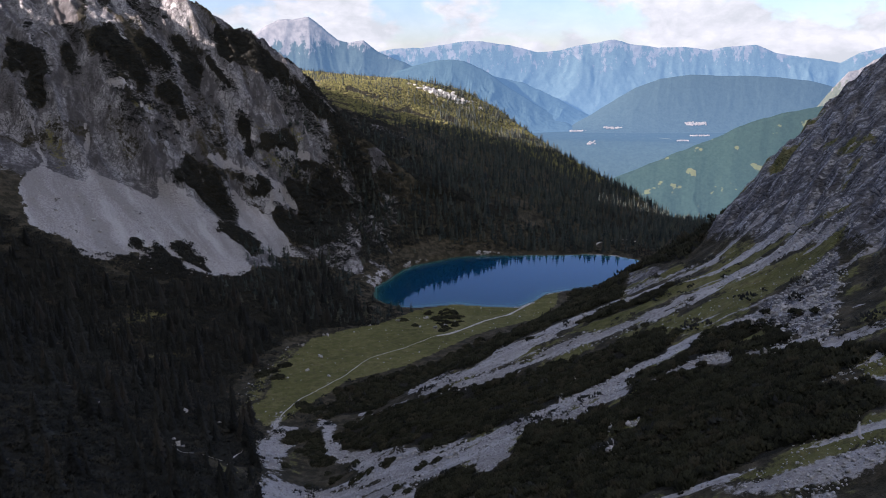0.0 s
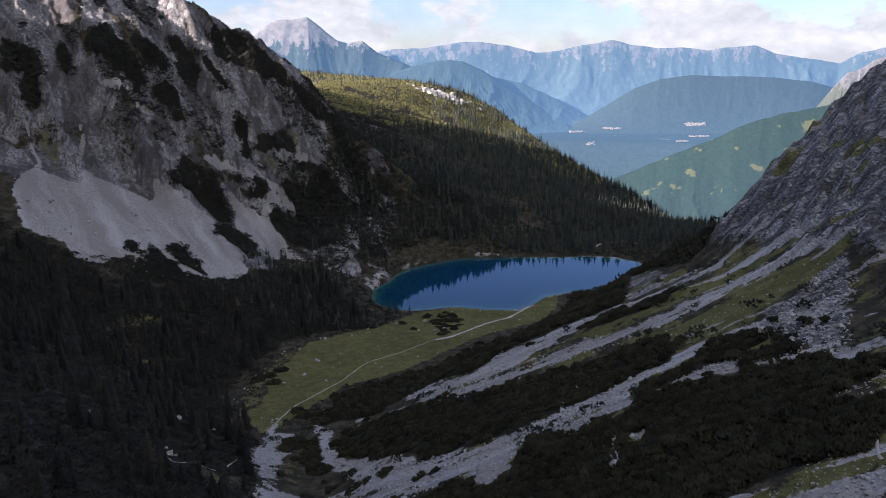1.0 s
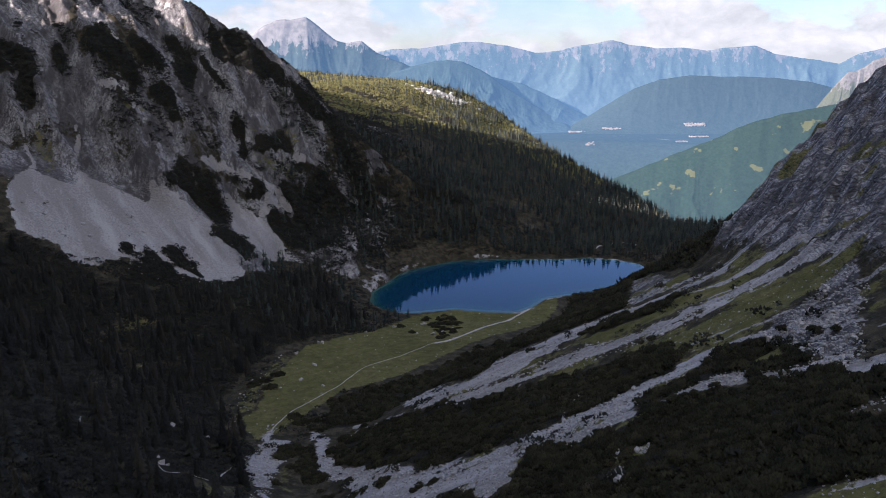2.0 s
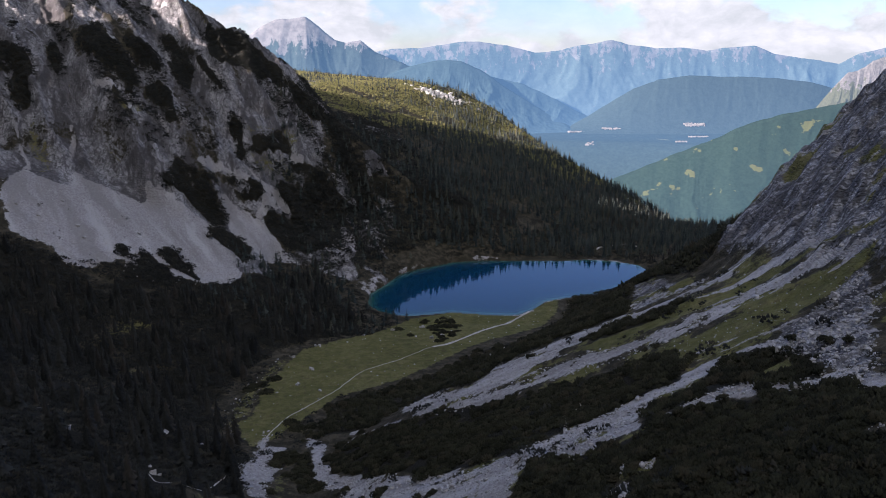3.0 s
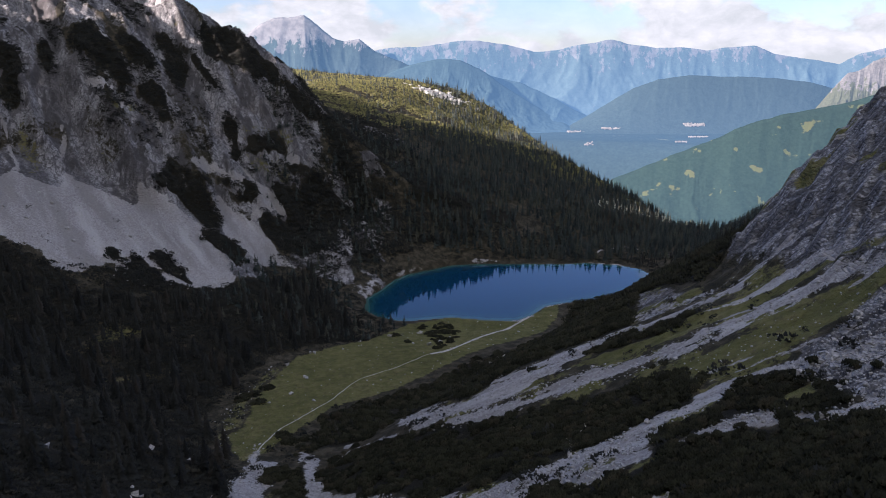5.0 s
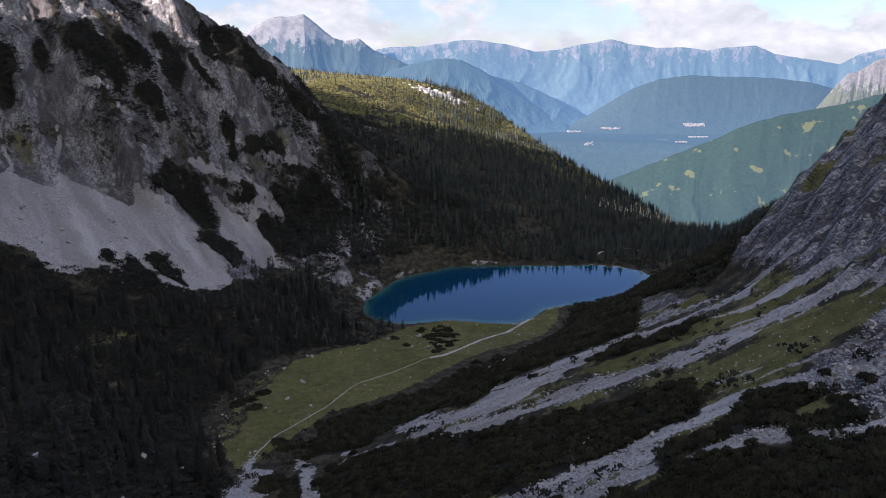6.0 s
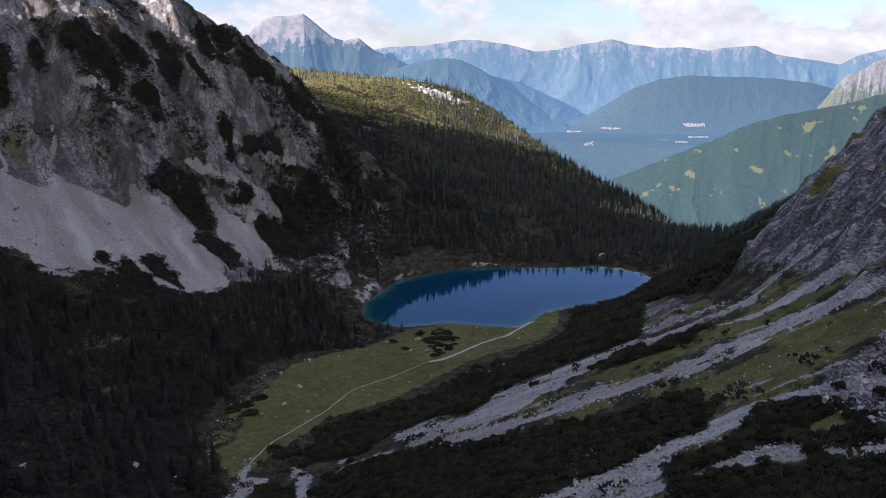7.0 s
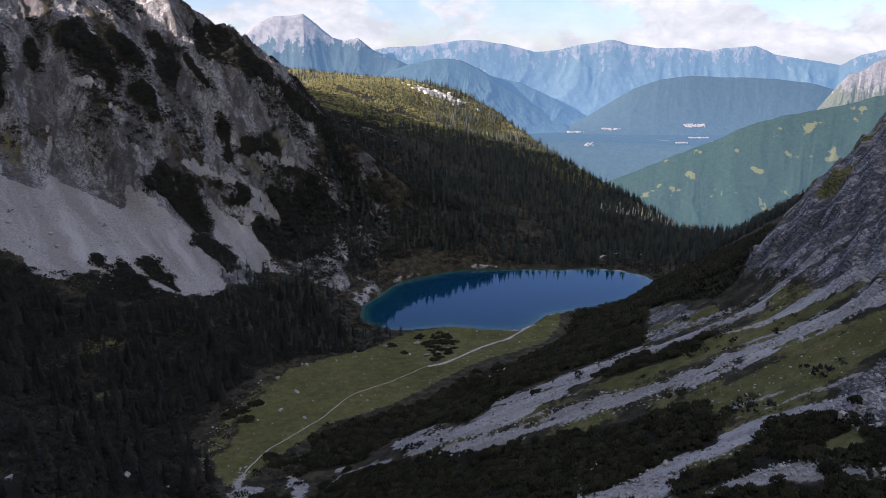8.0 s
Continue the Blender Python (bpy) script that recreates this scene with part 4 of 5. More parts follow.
def make_lake():
    g = 140
    xs, ys = np.linspace(-130, 300, g), np.linspace(650, 930, g)
    X, Y = np.meshgrid(xs, ys, indexing="ij")
    v = np.stack([X, Y, np.zeros_like(X)], -1).reshape(-1, 3)
    i = (np.arange(g - 1)[:, None] * g + np.arange(g - 1)[None, :]).ravel()
    q = np.stack([i, i + g, i + g + 1, i + 1], -1)
    keep = (inside(v[:, 0], v[:, 1], LAKE) > -14)[q].any(1)
    q = q[keep]
    used, inv = np.unique(q, return_inverse=True)
    me = fill(bpy.data.meshes.new("lake"), v[used], inv.reshape(-1, 4))
    a = me.attributes.new("deep", "FLOAT", "POINT")
    a.data.foreach_set("value", np.clip(inside(v[used, 0], v[used, 1], LAKE) / 70, 0, 1).astype(np.float32))
    me.materials.append(WATER)
    tagged(new("lake", me), "calm deep blue mountain lake with a turquoise rim", "lake", kind="structure")


make_lake()

# ---------- trees and dwarf pines ----------
def spruce_arrays(rng, layers, arms, lean=0.0):
    """A spruce one metre tall: tapered trunk and tiers of drooping boughs. Returns trunk and crown as (vertices, triangles)."""
    tv, tf = [], []
    n = 5
    for h, r in ((0.0, 0.016), (0.55, 0.009), (0.98, 0.001)):
        tv += [(r * math.cos(k * 2 * math.pi / n), r * math.sin(k * 2 * math.pi / n), h) for k in range(n)]
    for q in (0, n):
        for k in range(n):
            a, b = q + k, q + (k + 1) % n
            tf += [(a, b, b + n), (a, b + n, a + n)]
    cv, cf = [], []
    for i in range(layers):
        f = i / (layers - 1)
        h = 0.10 + 0.84 * f ** 0.92
        reach = (0.20 * (1 - f) ** 0.8 + 0.016) * rng.uniform(0.8, 1.15)
        start = rng.uniform(0, 6.28)
        for k in range(arms):
            if rng.random() < 0.10:
                continue
            ang = start + 2 * math.pi * k / arms + rng.uniform(-0.25, 0.25)
            r = reach * rng.uniform(0.7, 1.2)
            c, s = math.cos(ang), math.sin(ang)
            w = r * rng.uniform(2.0, 3.1) / arms
            drop = r * rng.uniform(0.25, 0.6)
            up = 0.5 / layers
            m = len(cv)
            cv += [(0, 0, h + up), (c * r * 0.6 - s * w, s * r * 0.6 + c * w, h - drop * 0.8), (c * r, s * r, h - drop),
                   (c * r * 0.6 + s * w, s * r * 0.6 - c * w, h - drop * 0.8), (c * r * 0.55, s * r * 0.55, h - drop * 0.1)]
            cf += [(m, m + 1, m + 4), (m + 4, m + 1, m + 2), (m + 4, m + 2, m + 3), (m, m + 4, m + 3)]
    m = len(cv)
    cv += [(0.012, 0, 0.92), (-0.006, 0.011, 0.92), (-0.006, -0.011, 0.92), (0, 0, 1.0)]
    cf += [(m, m + 1, m + 3), (m + 1, m + 2, m + 3), (m + 2, m, m + 3)]
    return (np.array(tv), np.array(tf)), (np.array(cv), np.array(cf))


def mugo_arrays(rng, tufts):
    """A dwarf pine clump about one metre in radius: upturned needle tufts on a low uneven dome."""
    v, f = [], []
    for k in range(tufts):
        a, d = rng.uniform(0, 6.283), math.sqrt(rng.uniform(0, 1))
        x, y = d * math.cos(a), d * math.sin(a)
        z = 0.62 * (1 - d * d) + rng.uniform(-0.05, 0.18)
        s = rng.uniform(0.15, 0.30)
        tip = (x * 1.25 + rng.uniform(-0.1, 0.1), y * 1.25 + rng.uniform(-0.1, 0.1), z + s * rng.uniform(0.5, 1.0))
        m = len(v)
        b = rng.uniform(0, 6.28)
        v += [(x + s * math.cos(b + q), y + s * math.sin(b + q), max(z - 0.18, -0.2)) for q in (0, 2.1, 4.2)] + [tip]
        f += [(m, m + 1, m + 3), (m + 1, m + 2, m + 3), (m + 2, m, m + 3)]
    return np.array(v), np.array(f)


def scatter_mesh(name, shapes, spots, mat):
    """One mesh of many shapes, each with a tint. spots: x, y, z, scale across, scale up, turn, which shape."""
    vs, fs, tint, base = [], [], [], 0
    rt = np.random.RandomState(len(spots) % 9973)
    for which, (v, f) in enumerate(shapes):
        p = spots[spots[:, 6].astype(int) == which]
        if not len(p):
            continue
        c, s = np.cos(p[:, 5])[:, None], np.sin(p[:, 5])[:, None]
        x = (v[None, :, 0] * c - v[None, :, 1] * s) * p[:, 3:4] + p[:, 0:1]
        y = (v[None, :, 0] * s + v[None, :, 1] * c) * p[:, 3:4] + p[:, 1:2]
        z = v[None, :, 2] * p[:, 4:5] + p[:, 2:3]
        vs.append(np.stack([x, y, z], -1).reshape(-1, 3))
        fs.append((f[None] + (np.arange(len(p)) * len(v))[:, None, None]).reshape(-1, 3) + base)
        tint.append(np.repeat(rt.uniform(0, 1, len(p)), len(v)))
        base += len(p) * len(v)
    me = fill(bpy.data.meshes.new(name), np.concatenate(vs), np.concatenate(fs))
    me.attributes.new("tint", "FLOAT", "POINT").data.foreach_set("value", np.concatenate(tint).astype(np.float32))
    me.materials.append(mat)
    return me


def ground_at(x, y):
    return land_height(np.asarray(x, float), np.asarray(y, float))[0]


plant_rng = random.Random(11)
MUGO_FINE = [mugo_arrays(plant_rng, 48) for k in range(5)]
MUGO_FAR = [mugo_arrays(plant_rng, 18) for k in range(4)]
SPRUCE_FINE = [spruce_arrays(plant_rng, 18, 9) for k in range(5)]
SPRUCE_MID = [spruce_arrays(plant_rng, 7, 5) for k in range(5)]
SPRUCE_HILL = [spruce_arrays(plant_rng, 8, 6) for k in range(5)]


def random_in(poly, step_m, seed, ragged=5.0, margin=0.0, wave=9.0):
    """Jittered places inside an outline with a ragged edge."""
    p = np.array(poly, float).reshape(-1, 2)
    lo, hi = p.min(0) - 6, p.max(0) + 6
    gx, gy = np.meshgrid(np.arange(lo[0], hi[0], step_m), np.arange(lo[1], hi[1], step_m), indexing="ij")
    r = np.random.RandomState(seed)
    x = gx.ravel() + r.uniform(-0.6, 0.6, gx.size) * step_m
    y = gy.ravel() + r.uniform(-0.6, 0.6, gx.size) * step_m
    a, b = (x / wave, y / wave) if wave < 12 else ((0.741 * x + 0.671 * y) / 8, (0.671 * x - 0.741 * y) / 36)
    d = inside(x, y, poly) + ragged * fbm(a, b, seed + 3, 3) * 1.6 - margin
    keep = d > 0
    return x[keep], y[keep], r


def thicket(poly, step_m, size, seed, label, fine, gaps=0.0, ragged=5.0, wave=9.0, needles=MUGO):
    x, y, r = random_in(poly, step_m, seed, ragged, 0.0, wave)
    clear = np.min([np.hypot(x - px, y - py) - pr for px, py, pr in PALE_SPOTS], 0) > 1.0
    clear &= cover(x, y, CLEAR, 1) < 0.5
    x, y = x[clear], y[clear]
    if gaps:
        keep = fbm(x / 11, y / 11, seed + 9, 3) > -1 + gaps * 1.25
        x, y = x[keep], y[keep]
    if len(x) < 3:
        return
    s = size * r.uniform(0.6, 1.5, len(x)) * (1 + 0.25 * fbm(x / 14, y / 14, seed + 5, 2))
    spots = np.stack([x, y, ground_at(x, y) - 0.1, s, s * r.uniform(0.75, 1.3, len(x)), r.uniform(0, 6.28, len(x)), r.randint(0, 4, len(x))], -1)
    me = scatter_mesh("dwarf_pine_thicket", MUGO_FINE if fine else MUGO_FAR, spots, needles)
    tagged(new("dwarf_pine_thicket", me), label, "dwarf pine", "dwarf pine thickets", "stuff")


near_label = "dense dark green dwarf pine thicket on the stony slope"
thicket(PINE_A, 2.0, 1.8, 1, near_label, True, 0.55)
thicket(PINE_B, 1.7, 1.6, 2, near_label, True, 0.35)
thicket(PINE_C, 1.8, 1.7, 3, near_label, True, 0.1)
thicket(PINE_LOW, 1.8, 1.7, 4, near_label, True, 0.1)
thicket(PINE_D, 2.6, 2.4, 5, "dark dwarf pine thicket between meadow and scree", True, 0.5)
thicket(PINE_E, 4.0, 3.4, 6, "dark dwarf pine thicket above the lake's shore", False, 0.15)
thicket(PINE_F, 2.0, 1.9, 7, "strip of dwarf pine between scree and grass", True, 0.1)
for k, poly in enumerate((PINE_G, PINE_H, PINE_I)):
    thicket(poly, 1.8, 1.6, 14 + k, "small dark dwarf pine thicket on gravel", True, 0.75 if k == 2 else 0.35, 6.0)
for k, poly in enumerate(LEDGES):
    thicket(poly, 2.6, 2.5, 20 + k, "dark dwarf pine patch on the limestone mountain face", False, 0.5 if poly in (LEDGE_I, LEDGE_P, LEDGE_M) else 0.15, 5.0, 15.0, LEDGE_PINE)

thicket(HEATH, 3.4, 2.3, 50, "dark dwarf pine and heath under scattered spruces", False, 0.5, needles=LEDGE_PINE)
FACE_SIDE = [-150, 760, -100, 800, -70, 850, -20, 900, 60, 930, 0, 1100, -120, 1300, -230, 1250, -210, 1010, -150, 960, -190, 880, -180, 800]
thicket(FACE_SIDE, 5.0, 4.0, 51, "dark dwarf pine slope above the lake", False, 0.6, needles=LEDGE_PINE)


def stray_pines(seed, count, label, where):
    """Single small pines strewn over a face; one mesh, too many to count."""
    r = np.random.RandomState(seed)
    x, y = where(r, count)
    s = 1.2 + 2.4 * r.uniform(0, 1, len(x)) ** 2
    spots = np.stack([x, y, ground_at(x, y) - 0.2, s, s, r.uniform(0, 6.28, len(x)), r.randint(0, 4, len(x))], -1)
    me = scatter_mesh("scattered_dwarf_pine", MUGO_FAR, spots, LEDGE_PINE)
    tagged(new("scattered_dwarf_pine", me), label, "dwarf pine", "", "stuff")


def on_face(r, count):
    x, y = r.uniform(-560, -120, count * 6), r.uniform(680, 1120, count * 6)
    face, flank = left_face(x, y)
    ok = (np.minimum(face, flank) > -150 - 0.487 * x + 0.19 * y) & (cover(x, y, [FAN_WEST, FAN_MID, FAN_UPPER, FAN_HIGH, FAN_SIDE, LEDGE_PATCH], 2) < 0.5)
    ok &= fbm((0.741 * x + 0.671 * y) / 22, (0.671 * x - 0.741 * y) / 70, 93, 4) + 0.30 * step(-360, -230, x) > 0.25
    return x[ok][:count], y[ok][:count]


def on_east(r, count):
    x, y = r.uniform(-80, 200, count * 4), r.uniform(110, 420, count * 4)
    ok = (162 + 0.6 * x - 0.265 * y > 45) & (fbm(x / 18, y / 18, 95, 3) > 0.12) & (cover(x, y, [BAND_B, BAND_A_TOP], 4) < 0.4) & (91.5 + 1.112 * x - 0.273 * y < 162 + 0.6 * x - 0.265 * y)
    return x[ok][:count], y[ok][:count]


stray_pines(60, 7500, "scattered dark dwarf pines on limestone ledges", on_face)
def on_border(r, count):
    x, y = r.uniform(-190, -60, count * 8), r.uniform(330, 640, count * 8)
    d = inside(x, y, MEADOW)
    ok = (d < 1) & (d > -34) & (x < 30 - 0.25 * (y - 330)) & (fbm(x / 9, y / 9, 63, 3) > -0.1)
    return x[ok][:count], y[ok][:count]


def round_lake(r, count):
    x, y = r.uniform(-260, 280, count * 8), r.uniform(600, 1010, count * 8)
    shore = -inside(x, y, LAKE)
    ok = (shore > 5) & (shore < 110) & ((x < -50) | (y > 850)) & (fbm(x / 24, y / 24, 64, 3) > -0.22 - 0.3 * step(20, 60, shore)) & (cover(x, y, [CHUTE, BEACH, MEADOW], 3) < 0.5)
    ok &= along(x, y, PATH_SHORE) > 6
    return x[ok][:count], y[ok][:count]


stray_pines(65, 3800, "dark dwarf pines and scrub round the lake", round_lake)
stray_pines(62, 260, "low dwarf pines along the meadow's stony edge", on_border)
stray_pines(61, 420, "scattered low dwarf pines on the stony slope", on_east)


def make_shrubs():
    r = random.Random(5)
    crowns = []
    for k in range(4):
        s = np.stack([np.array([r.uniform(-1, 1) * 1.3, r.uniform(-1, 1) * 1.3, 0, r.uniform(0.9, 1.5), r.uniform(1.0, 1.6), r.uniform(0, 6.28), r.randint(0, 4)]) for q in range(7)])
        crowns.append(scatter_mesh("dwarf_pine", MUGO_FINE, s, MUGO))
    for k, (x, y) in enumerate(SHRUBS + ISLES):
        ob = new("dwarf_pine", crowns[k % 4])
        z = float(ground_at([x], [y])[0])
        size = r.uniform(1.0, 1.9) * (1.4 if y > 380 else 0.9)
        ob.matrix_world = pose(x, y, z - 0.15, 0, 0, r.uniform(0, 360)) @ Matrix.Diagonal((size, size, size, 1))
        tagged(ob, "rounded dark green dwarf pine on grass and stones", "shrub", "single dwarf pines")


make_shrubs()


# ---------- spruces ----------
def stand(name, label, x, y, tall, seed, shapes=SPRUCE_MID, needles=SPRUCE):
    r = np.random.RandomState(seed)
    h = tall * r.uniform(0.55, 1.15, len(x))
    spots = np.stack([x, y, ground_at(x, y) - 0.3, h * r.uniform(0.85, 1.25, len(x)), h, r.uniform(0, 6.28, len(x)), r.randint(0, 5, len(x))], -1)
    top = tagged(new(name, None), label, "forest", "", "stuff")
    for part_name, pick, mat in (("crowns", 1, needles), ("trunks", 0, BARK)):
        ob = new(part_name, scatter_mesh(part_name, [s[pick] for s in shapes], spots, mat))
        ob.parent = top


def spread(seed, x0, x1, y0, y1, step_m):
    r = np.random.RandomState(seed)
    gx, gy = np.meshgrid(np.arange(x0, x1, step_m), np.arange(y0, y1, step_m), indexing="ij")
    return gx.ravel() + r.uniform(-0.7, 0.7, gx.size) * step_m, gy.ravel() + r.uniform(-0.7, 0.7, gx.size) * step_m, r


def sun_edge(x):
    """The edge of the sun on the spur; north of it the wood opens into scrub and single trees."""
    return np.interp(x, [-230, -110, -30, 15, 50, 126, 165, 210, 290, 320], [1316, 1297, 1343, 1376, 1380, 1425, 1400, 1389, 1369, 1357])


def make_forests():
    # the shaded side of the spur, thick with spruce
    x, y, r = spread(71, -150, 560, 900, 1900, 8.4)
    d, s = side(x, y, 73, 1800, 467, 1100)
    high = step(-5, 70, y - sun_edge(x)) * step(520, 330, x)      # the open crest
    thick = 0.80 - 0.58 * high + 0.55 * fbm(x / 55, y / 55, 72, 3) - 0.55 * step(40, -140, x)
    ok = (r.uniform(0, 1, len(x)) < thick) & (inside(x, y, LAKE) < -14) & (d > -70) & (along(x, y, PATH_SHORE) > 7)
    ok &= np.hypot((x + 2) / 1.8, (y - 1765) / 1.1) > 30
    ok &= (np.hypot(x - 128, (y - 1003) / 1.5) > 22) & (np.hypot(x - 30, (y - 990) / 1.5) > 16)
    stand("spruce_forest", "dense dark spruce forest on the shaded hillside", x[ok], y[ok], 19.0, 73, SPRUCE_HILL, FOREST)
    x, y, r = spread(81, -420, 330, 1250, 1950, 10.0)
    above = y - sun_edge(x)
    ok = (above > 0) & (r.uniform(0, 1, len(x)) < 0.30 + 0.55 * fbm(x / 70, y / 70, 82, 3)) & (np.hypot((x + 2) / 1.8, (y - 1765) / 1.1) > 24 + 8 * fbm(x / 15, y / 15, 84, 2))
    stand("sparse_spruce_wood", "sparse sunlit spruces on the hill's crest", x[ok], y[ok], 12.0, 83, SPRUCE_HILL, FOREST)
    x, y, r = spread(85, -430, 330, 1250, 1950, 4.8)
    above = y - sun_edge(x)
    ok = (above > -25) & (fbm(x / 40, y / 40, 86, 3) > -0.35) & (np.hypot((x + 2) / 1.8, (y - 1765) / 1.1) > 24 + 8 * fbm(x / 15, y / 15, 84, 2))
    x, y = x[ok], y[ok]
    s = r.uniform(1.6, 3.6, len(x))
    spots = np.stack([x, y, ground_at(x, y) - 0.2, s, s * 1.0, r.uniform(0, 6.28, len(x)), r.randint(0, 4, len(x))], -1)
    tagged(new("crest_scrub", scatter_mesh("crest_scrub", MUGO_FAR, spots, CREST_SUNLIT)), "olive green dwarf pine scrub on the sunny crest", "scrub", "", "stuff")
    # the wood on the moraine west of the meadow
    x, y, r = spread(91, -470, -60, 80, 780, 7.4)
    dense = 0.5 + 0.8 * fbm(x / 45, y / 45, 92, 3)
    ok = (inside(x, y, HEATH) > -5) & (r.uniform(0, 1, len(x)) < dense * (0.55 + 0.35 * step(300, 560, y))) & (cover(x, y, CLEAR, 4) < 0.5) & (inside(x, y, FAN_WEST) < -24)
    x, y = x[ok], y[ok]
    near = (y < 430)
    order = np.argsort(r.uniform(0, 1, len(x)))
    pick = np.array([k for k in order if near[k]][:290])
    rest = np.setdiff1d(np.arange(len(x)), pick)
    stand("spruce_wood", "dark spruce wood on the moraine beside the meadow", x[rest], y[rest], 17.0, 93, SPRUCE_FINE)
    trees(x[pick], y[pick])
    # young spruces at the foot of the eastern slope
    x, y, r = spread(95, -90, 130, 380, 680, 9.0)
    ok = (inside(x, y, PINE_D) > 2) & (r.uniform(0, 1, len(x)) < 0.3)
    stand("young_spruces", "young dark spruces among dwarf pine by the meadow", x[ok], y[ok], 7.0, 97)
    # between the lake and the mountain
    x, y, r = spread(101, -230, -40, 600, 1000, 8.5)
    shore = -inside(x, y, LAKE)
    ok = (shore > 9) & (r.uniform(0, 1, len(x)) < 0.30 + 0.4 * fbm(x / 40, y / 40, 103, 3) + 0.25 * step(720, 640, y)) & (cover(x, y, [CHUTE, BEACH, MEADOW, FAN_MID, FAN_WEST], 5) < 0.5)
    stand("lakeside_spruces", "dark spruces on the slope beside the lake", x[ok], y[ok], 14.0, 104, SPRUCE_MID, FOREST)
    # east of the lake
    x, y, r = spread(98, 255, 470, 850, 1150, 9.0)
    ok = (inside(x, y, LAKE) < -14) & (r.uniform(0, 1, len(x)) < 0.55) & (along(x, y, PATH_SHORE) > 6)
    stand("shore_spruces", "dark spruces on the lake's far shore", x[ok], y[ok], 12.0, 99)


def trees(xs, ys):
    """Single spruces, each a trunk and a crown."""
    r = random.Random(21)
    zs = ground_at(xs, ys)
    protos = []
    for q in range(20):
        pair = []
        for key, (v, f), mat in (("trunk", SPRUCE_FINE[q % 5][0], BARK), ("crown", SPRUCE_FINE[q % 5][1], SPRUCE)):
            me = fill(bpy.data.meshes.new(key), v, f)
            me.attributes.new("tint", "FLOAT", "POINT").data.foreach_set("value", np.full(len(v), r.uniform(0, 1), np.float32))
            me.materials.append(mat)
            pair.append(me)
        protos.append(pair)
    for k, (x, y, z) in enumerate(zip(xs, ys, zs)):
        trunk, crown = protos[k % len(protos)]
        top = new("spruce", None)
        h = r.uniform(9, 23)
        w = h * r.uniform(0.70, 0.98)
        top.matrix_world = pose(x, y, z - 0.3, r.uniform(-2, 2), r.uniform(-2, 2), r.uniform(0, 360)) @ Matrix.Diagonal((w, w, h, 1))
        for key, me in (("trunk", trunk), ("crown", crown)):
            ob = new(key, me)
            ob.parent = top
        tagged(top, "tall dark green spruce in the shaded wood" if h > 12 else "small dark green spruce in the shaded wood", "tree", "spruces on the moraine")


# olive scrub, its colour lightened to add to the sun on the crest
CREST_SUNLIT = needle_material("olive_scrub_sunlit", (0.09, 0.095, 0.038), (0.22, 0.205, 0.085), (0.30, 0.255, 0.125))
make_forests()

# ---------- paths, stones ----------
def smooth_line(line, spacing):
    p = np.array(line, float).reshape(-1, 2)
    out = []
    q = np.concatenate([2 * p[:1] - p[1:2], p, 2 * p[-1:] - p[-2:-1]])
    for a, b, c, d in zip(q, q[1:], q[2:], q[3:]):
        n = max(2, int(np.hypot(*(c - b)) / spacing))
        for t in np.linspace(0, 1, n, endpoint=False):
            out.append(0.5 * (2 * b + (c - a) * t + (2 * a - 5 * b + 4 * c - d) * t * t + (3 * b - a - 3 * c + d) * t ** 3))
    return np.array(out)


def footpath(line, width, label, seed):
    p = smooth_line(line, 2.0)
    p = p + 0.8 * np.stack([fbm(np.arange(len(p)) / 6.0, np.zeros(len(p)), seed, 3), fbm(np.arange(len(p)) / 6.0, np.ones(len(p)) * 9, seed, 3)], -1)
    d = np.gradient(p, axis=0)
    n = np.stack([-d[:, 1], d[:, 0]], -1) / np.hypot(d[:, 0], d[:, 1])[:, None]
    w = width * (0.75 + 0.5 * vnoise(np.arange(len(p)) / 5.0, np.zeros(len(p)), seed + 2))
    cols = 5
    v = []
    for k in np.linspace(-0.5, 0.5, cols):
        q = p + n * (w * k)[:, None]
        z = ground_at(q[:, 0], q[:, 1]) + 0.25 - 0.5 * abs(k) ** 2
        v.append(np.concatenate([q, z[:, None]], 1))
    v = np.stack(v, 1).reshape(-1, 3)
    i = (np.arange(len(p) - 1)[:, None] * cols + np.arange(cols - 1)[None, :]).ravel()
    me = fill(bpy.data.meshes.new("footpath"), v, np.stack([i, i + cols, i + cols + 1, i + 1], -1))
    me.materials.append(GRAVEL)
    me.polygons.foreach_set("use_smooth", np.ones(len(me.polygons), bool))
    tagged(new("footpath", me), label, "footpath", kind="structure")


footpath(PATH, 0.8, "narrow pale gravel footpath across the meadow", 3)
footpath(PATH[:14], 3.0, "pale gravel path along the lake's near shore", 4)
for k, line in enumerate((PATH_FORK, PATH_WEST, PATH_LOW)):
    footpath(line, 0.6, "narrow stony trail between dwarf pines", 9 + k)
footpath(PATH_EAST, 1.3, "narrow trodden path between dwarf pines", 5)
footpath(PATH_SHORE, 3.0, "pale gravel track on the lake's far shore", 7)


def stone_mesh(seed, rough=0.35):
    bm = bmesh.new()
    bmesh.ops.create_cube(bm, size=1.5)
    bmesh.ops.bevel(bm, geom=list(bm.edges)[seed % 3::3], offset=0.28, segments=1, affect="EDGES")
    bmesh.ops.triangulate(bm, faces=bm.faces)
    r = random.Random(seed)
    for v in bm.verts:
        v.co *= 1 + r.uniform(-rough, rough)
        v.co.x += r.uniform(-0.2, 0.2)
        v.co.z = v.co.z * 0.7 + 0.25 * v.co.x
    me = bpy.data.meshes.new("boulder")
    bm.to_mesh(me)
    bm.free()
    me.materials.append(STONE)
    return me


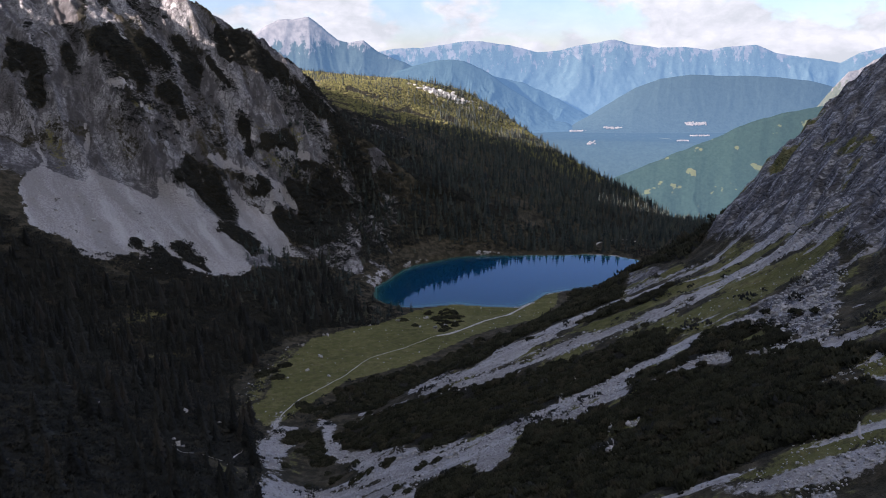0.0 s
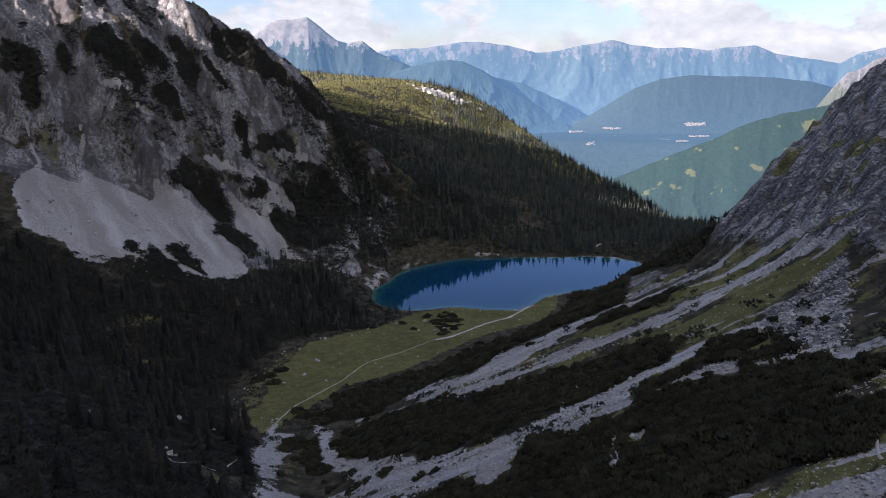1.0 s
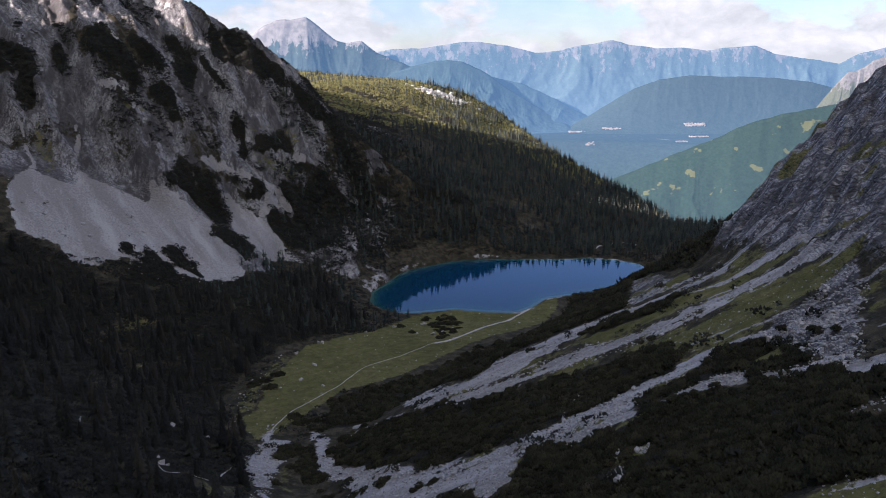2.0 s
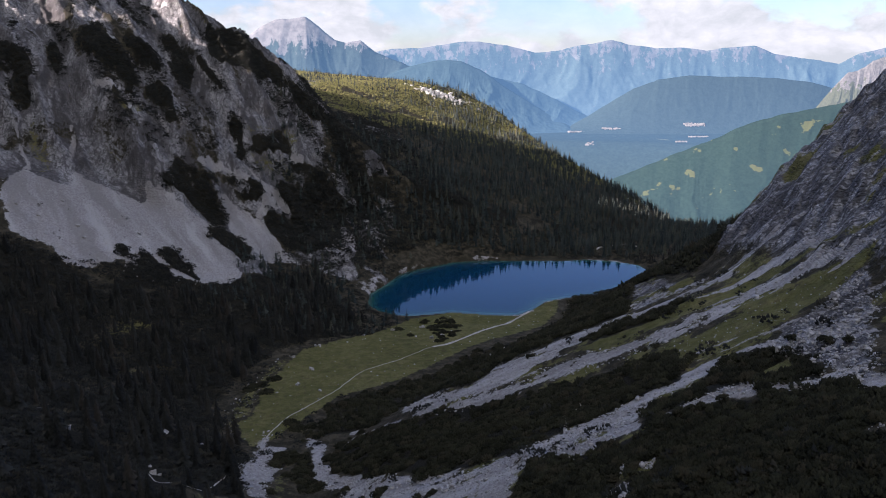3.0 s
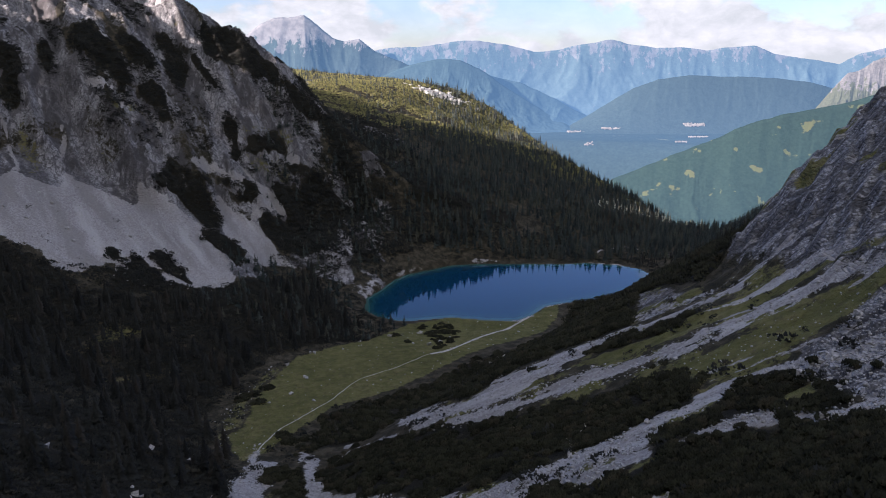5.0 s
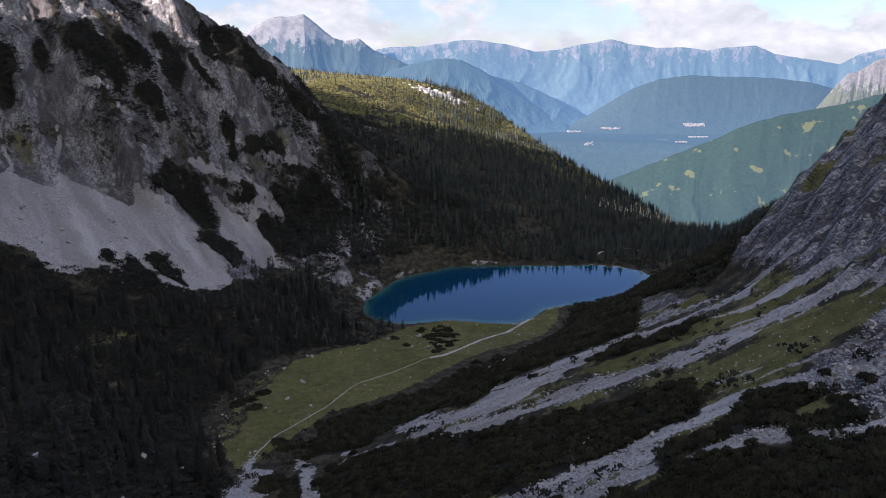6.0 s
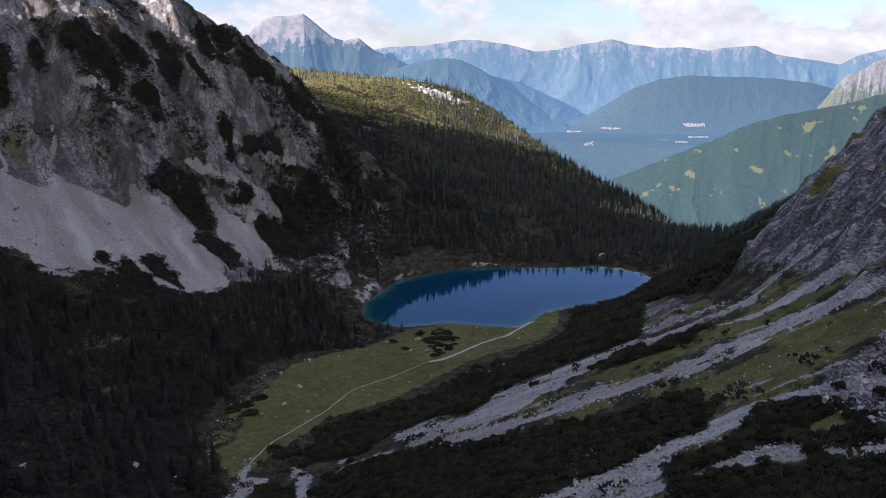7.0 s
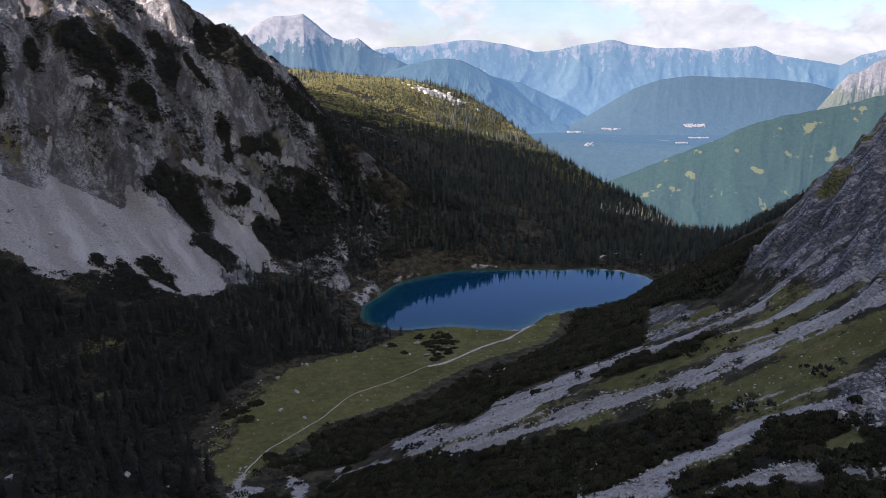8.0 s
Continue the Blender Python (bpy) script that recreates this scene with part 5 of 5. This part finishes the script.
def make_stones():
    meshes = [stone_mesh(k) for k in range(5)]
    r = random.Random(8)
    for k, (x, y) in enumerate(BOULDERS):
        for q in range(r.choice((1, 1, 2))):
            ob = new("boulder", meshes[(k + q) % 5])
            bx, by = x + r.uniform(-3, 3) * q, y + r.uniform(-3, 3) * q
            s = r.uniform(0.7, 1.6) * (1.5 if y > 380 else 1.0)
            ob.matrix_world = pose(bx, by, float(ground_at([bx], [by])[0]) + 0.2 * s, r.uniform(0, 40), 0, r.uniform(0, 360)) @ Matrix.Diagonal((s * r.uniform(0.8, 1.5), s, s, 1))
            tagged(ob, "pale grey limestone boulder lying on the grass", "boulder", "boulders")
    shapes = []
    for me in meshes:
        v = np.array([tuple(w.co) for w in me.vertices])
        shapes.append((v, np.array([tuple(p.vertices) for p in me.polygons])))
    rs = np.random.RandomState(4)
    spots = []
    for poly, step_m, size in ((BAND_C, 2.0, 0.33), (RUBBLE, 1.3, 0.28), (BAND_B, 2.4, 0.3), (BAND_A, 2.4, 0.35), (BAND_D, 1.2, 0.3), (BAND_E, 1.3, 0.26), (BAND_G, 0.9, 0.21), (GRASS_LOW, 1.6, 0.16),
                               (ROCKS_F, 1.2, 0.36), (FAN_VALLEY, 2.2, 0.36), (BAND_LOW, 2.0, 0.28), (BAND_I, 2.0, 0.28), (BORDER, 5.0, 0.3), (GRASS_EAST, 3.6, 0.2), (FAN_WEST, 11.0, 0.55), (MEADOW, 13.0, 0.32)):
        x, y, q = random_in(poly, step_m, int(size * 100) + len(poly), 3.0)
        s = size * np.exp(rs.normal(0, 0.45, len(x)))
        spots.append(np.stack([x, y, ground_at(x, y) + 0.1 * s, s * rs.uniform(0.8, 1.4, len(x)), s, rs.uniform(0, 6.28, len(x)), rs.randint(0, 5, len(x))], -1))
    me = scatter_mesh("scattered_stones", shapes, np.concatenate(spots), STONE)
    tagged(new("scattered_stones", me), "loose pale limestone blocks strewn over scree and grass", "stones", "", "stuff")


make_stones()


def make_outcrop():
    """Pale blocks breaking through the scrub on the spur's crest."""
    r = np.random.RandomState(12)
    n = 260
    x, y = -2 + r.normal(0, 30, n), 1752 + r.normal(0, 24, n)
    s = r.uniform(1.2, 4.2, n)
    shapes = [(np.array([tuple(w.co) for w in me.vertices]), np.array([tuple(p.vertices) for p in me.polygons])) for me in (stone_mesh(k + 20) for k in range(4))]
    spots = np.stack([x, y, ground_at(x, y) + 0.3 * s, s * r.uniform(0.8, 1.6, n), s * 1.2, r.uniform(0, 6.28, n), r.randint(0, 4, n)], -1)
    tagged(new("rock_outcrop", scatter_mesh("rock_outcrop", shapes, spots, PALE_STONE)), "sunlit white limestone outcrop on the wooded crest", "rocks", "", "stuff")


make_outcrop()


# ---------- far houses in the main valley ----------
def village(name, label, px, py, across, deep, count, seed):
    """A cluster of small pale houses with gabled roofs, far down in the valley."""
    r = random.Random(seed)
    v, f = [], []
    ex, ez = sight(px, py)
    reach = np.arange(2800.0, 4900.0, 4.0)
    floor = base_height(ex * reach, reach)
    for a, sy, sz in SLOPES:
        if a[0] < px < a[-1]:
            col = int(np.searchsorted(a, px))
            floor = np.maximum(floor, np.interp(reach, sy[col], sz[col], left=-999, right=-999))
    north = float(reach[np.argmax(HUB.z + ez * reach < floor)])
    for k in range(count):
        x, y = ex * north + r.uniform(-across, across), north + r.uniform(-deep, deep)
        z = float(np.interp(y, reach, floor)) + 1
        w, d, h = r.uniform(2.5, 6), r.uniform(3, 5), r.uniform(2.5, 4)
        m = len(v)
        v += [(x - w, y - d, z - 3), (x + w, y - d, z - 3), (x + w, y + d, z - 3), (x - w, y + d, z - 3),
              (x - w, y - d, z + h), (x + w, y - d, z + h), (x + w, y + d, z + h), (x - w, y + d, z + h), (x - w, y, z + h + 2.5), (x + w, y, z + h + 2.5)]
        f += [(m, m + 1, m + 5, m + 4), (m + 1, m + 2, m + 6, m + 5), (m + 2, m + 3, m + 7, m + 6), (m + 3, m, m + 4, m + 7),
              (m + 4, m + 5, m + 9, m + 8), (m + 6, m + 7, m + 8, m + 9)]
    me = fill(bpy.data.meshes.new(name), np.array(v), np.array(f))
    me.materials.append(PALE_WALL)
    tagged(new(name, me), label, "village", "", "stuff")


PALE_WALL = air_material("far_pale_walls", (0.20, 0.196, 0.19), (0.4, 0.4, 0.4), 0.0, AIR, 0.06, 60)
for k, (px, py, across, deep, count) in enumerate(((1020, 234, 52, 7, 40), (1082, 229, 60, 7, 34), (1228, 222, 62, 7, 60), (1236, 243, 60, 10, 26), (1042, 254, 22, 16, 9), (1205, 252, 30, 10, 10))):
    village("far_village", "cluster of tiny pale houses in the hazy valley", px, py, across, deep, count, 40 + k)
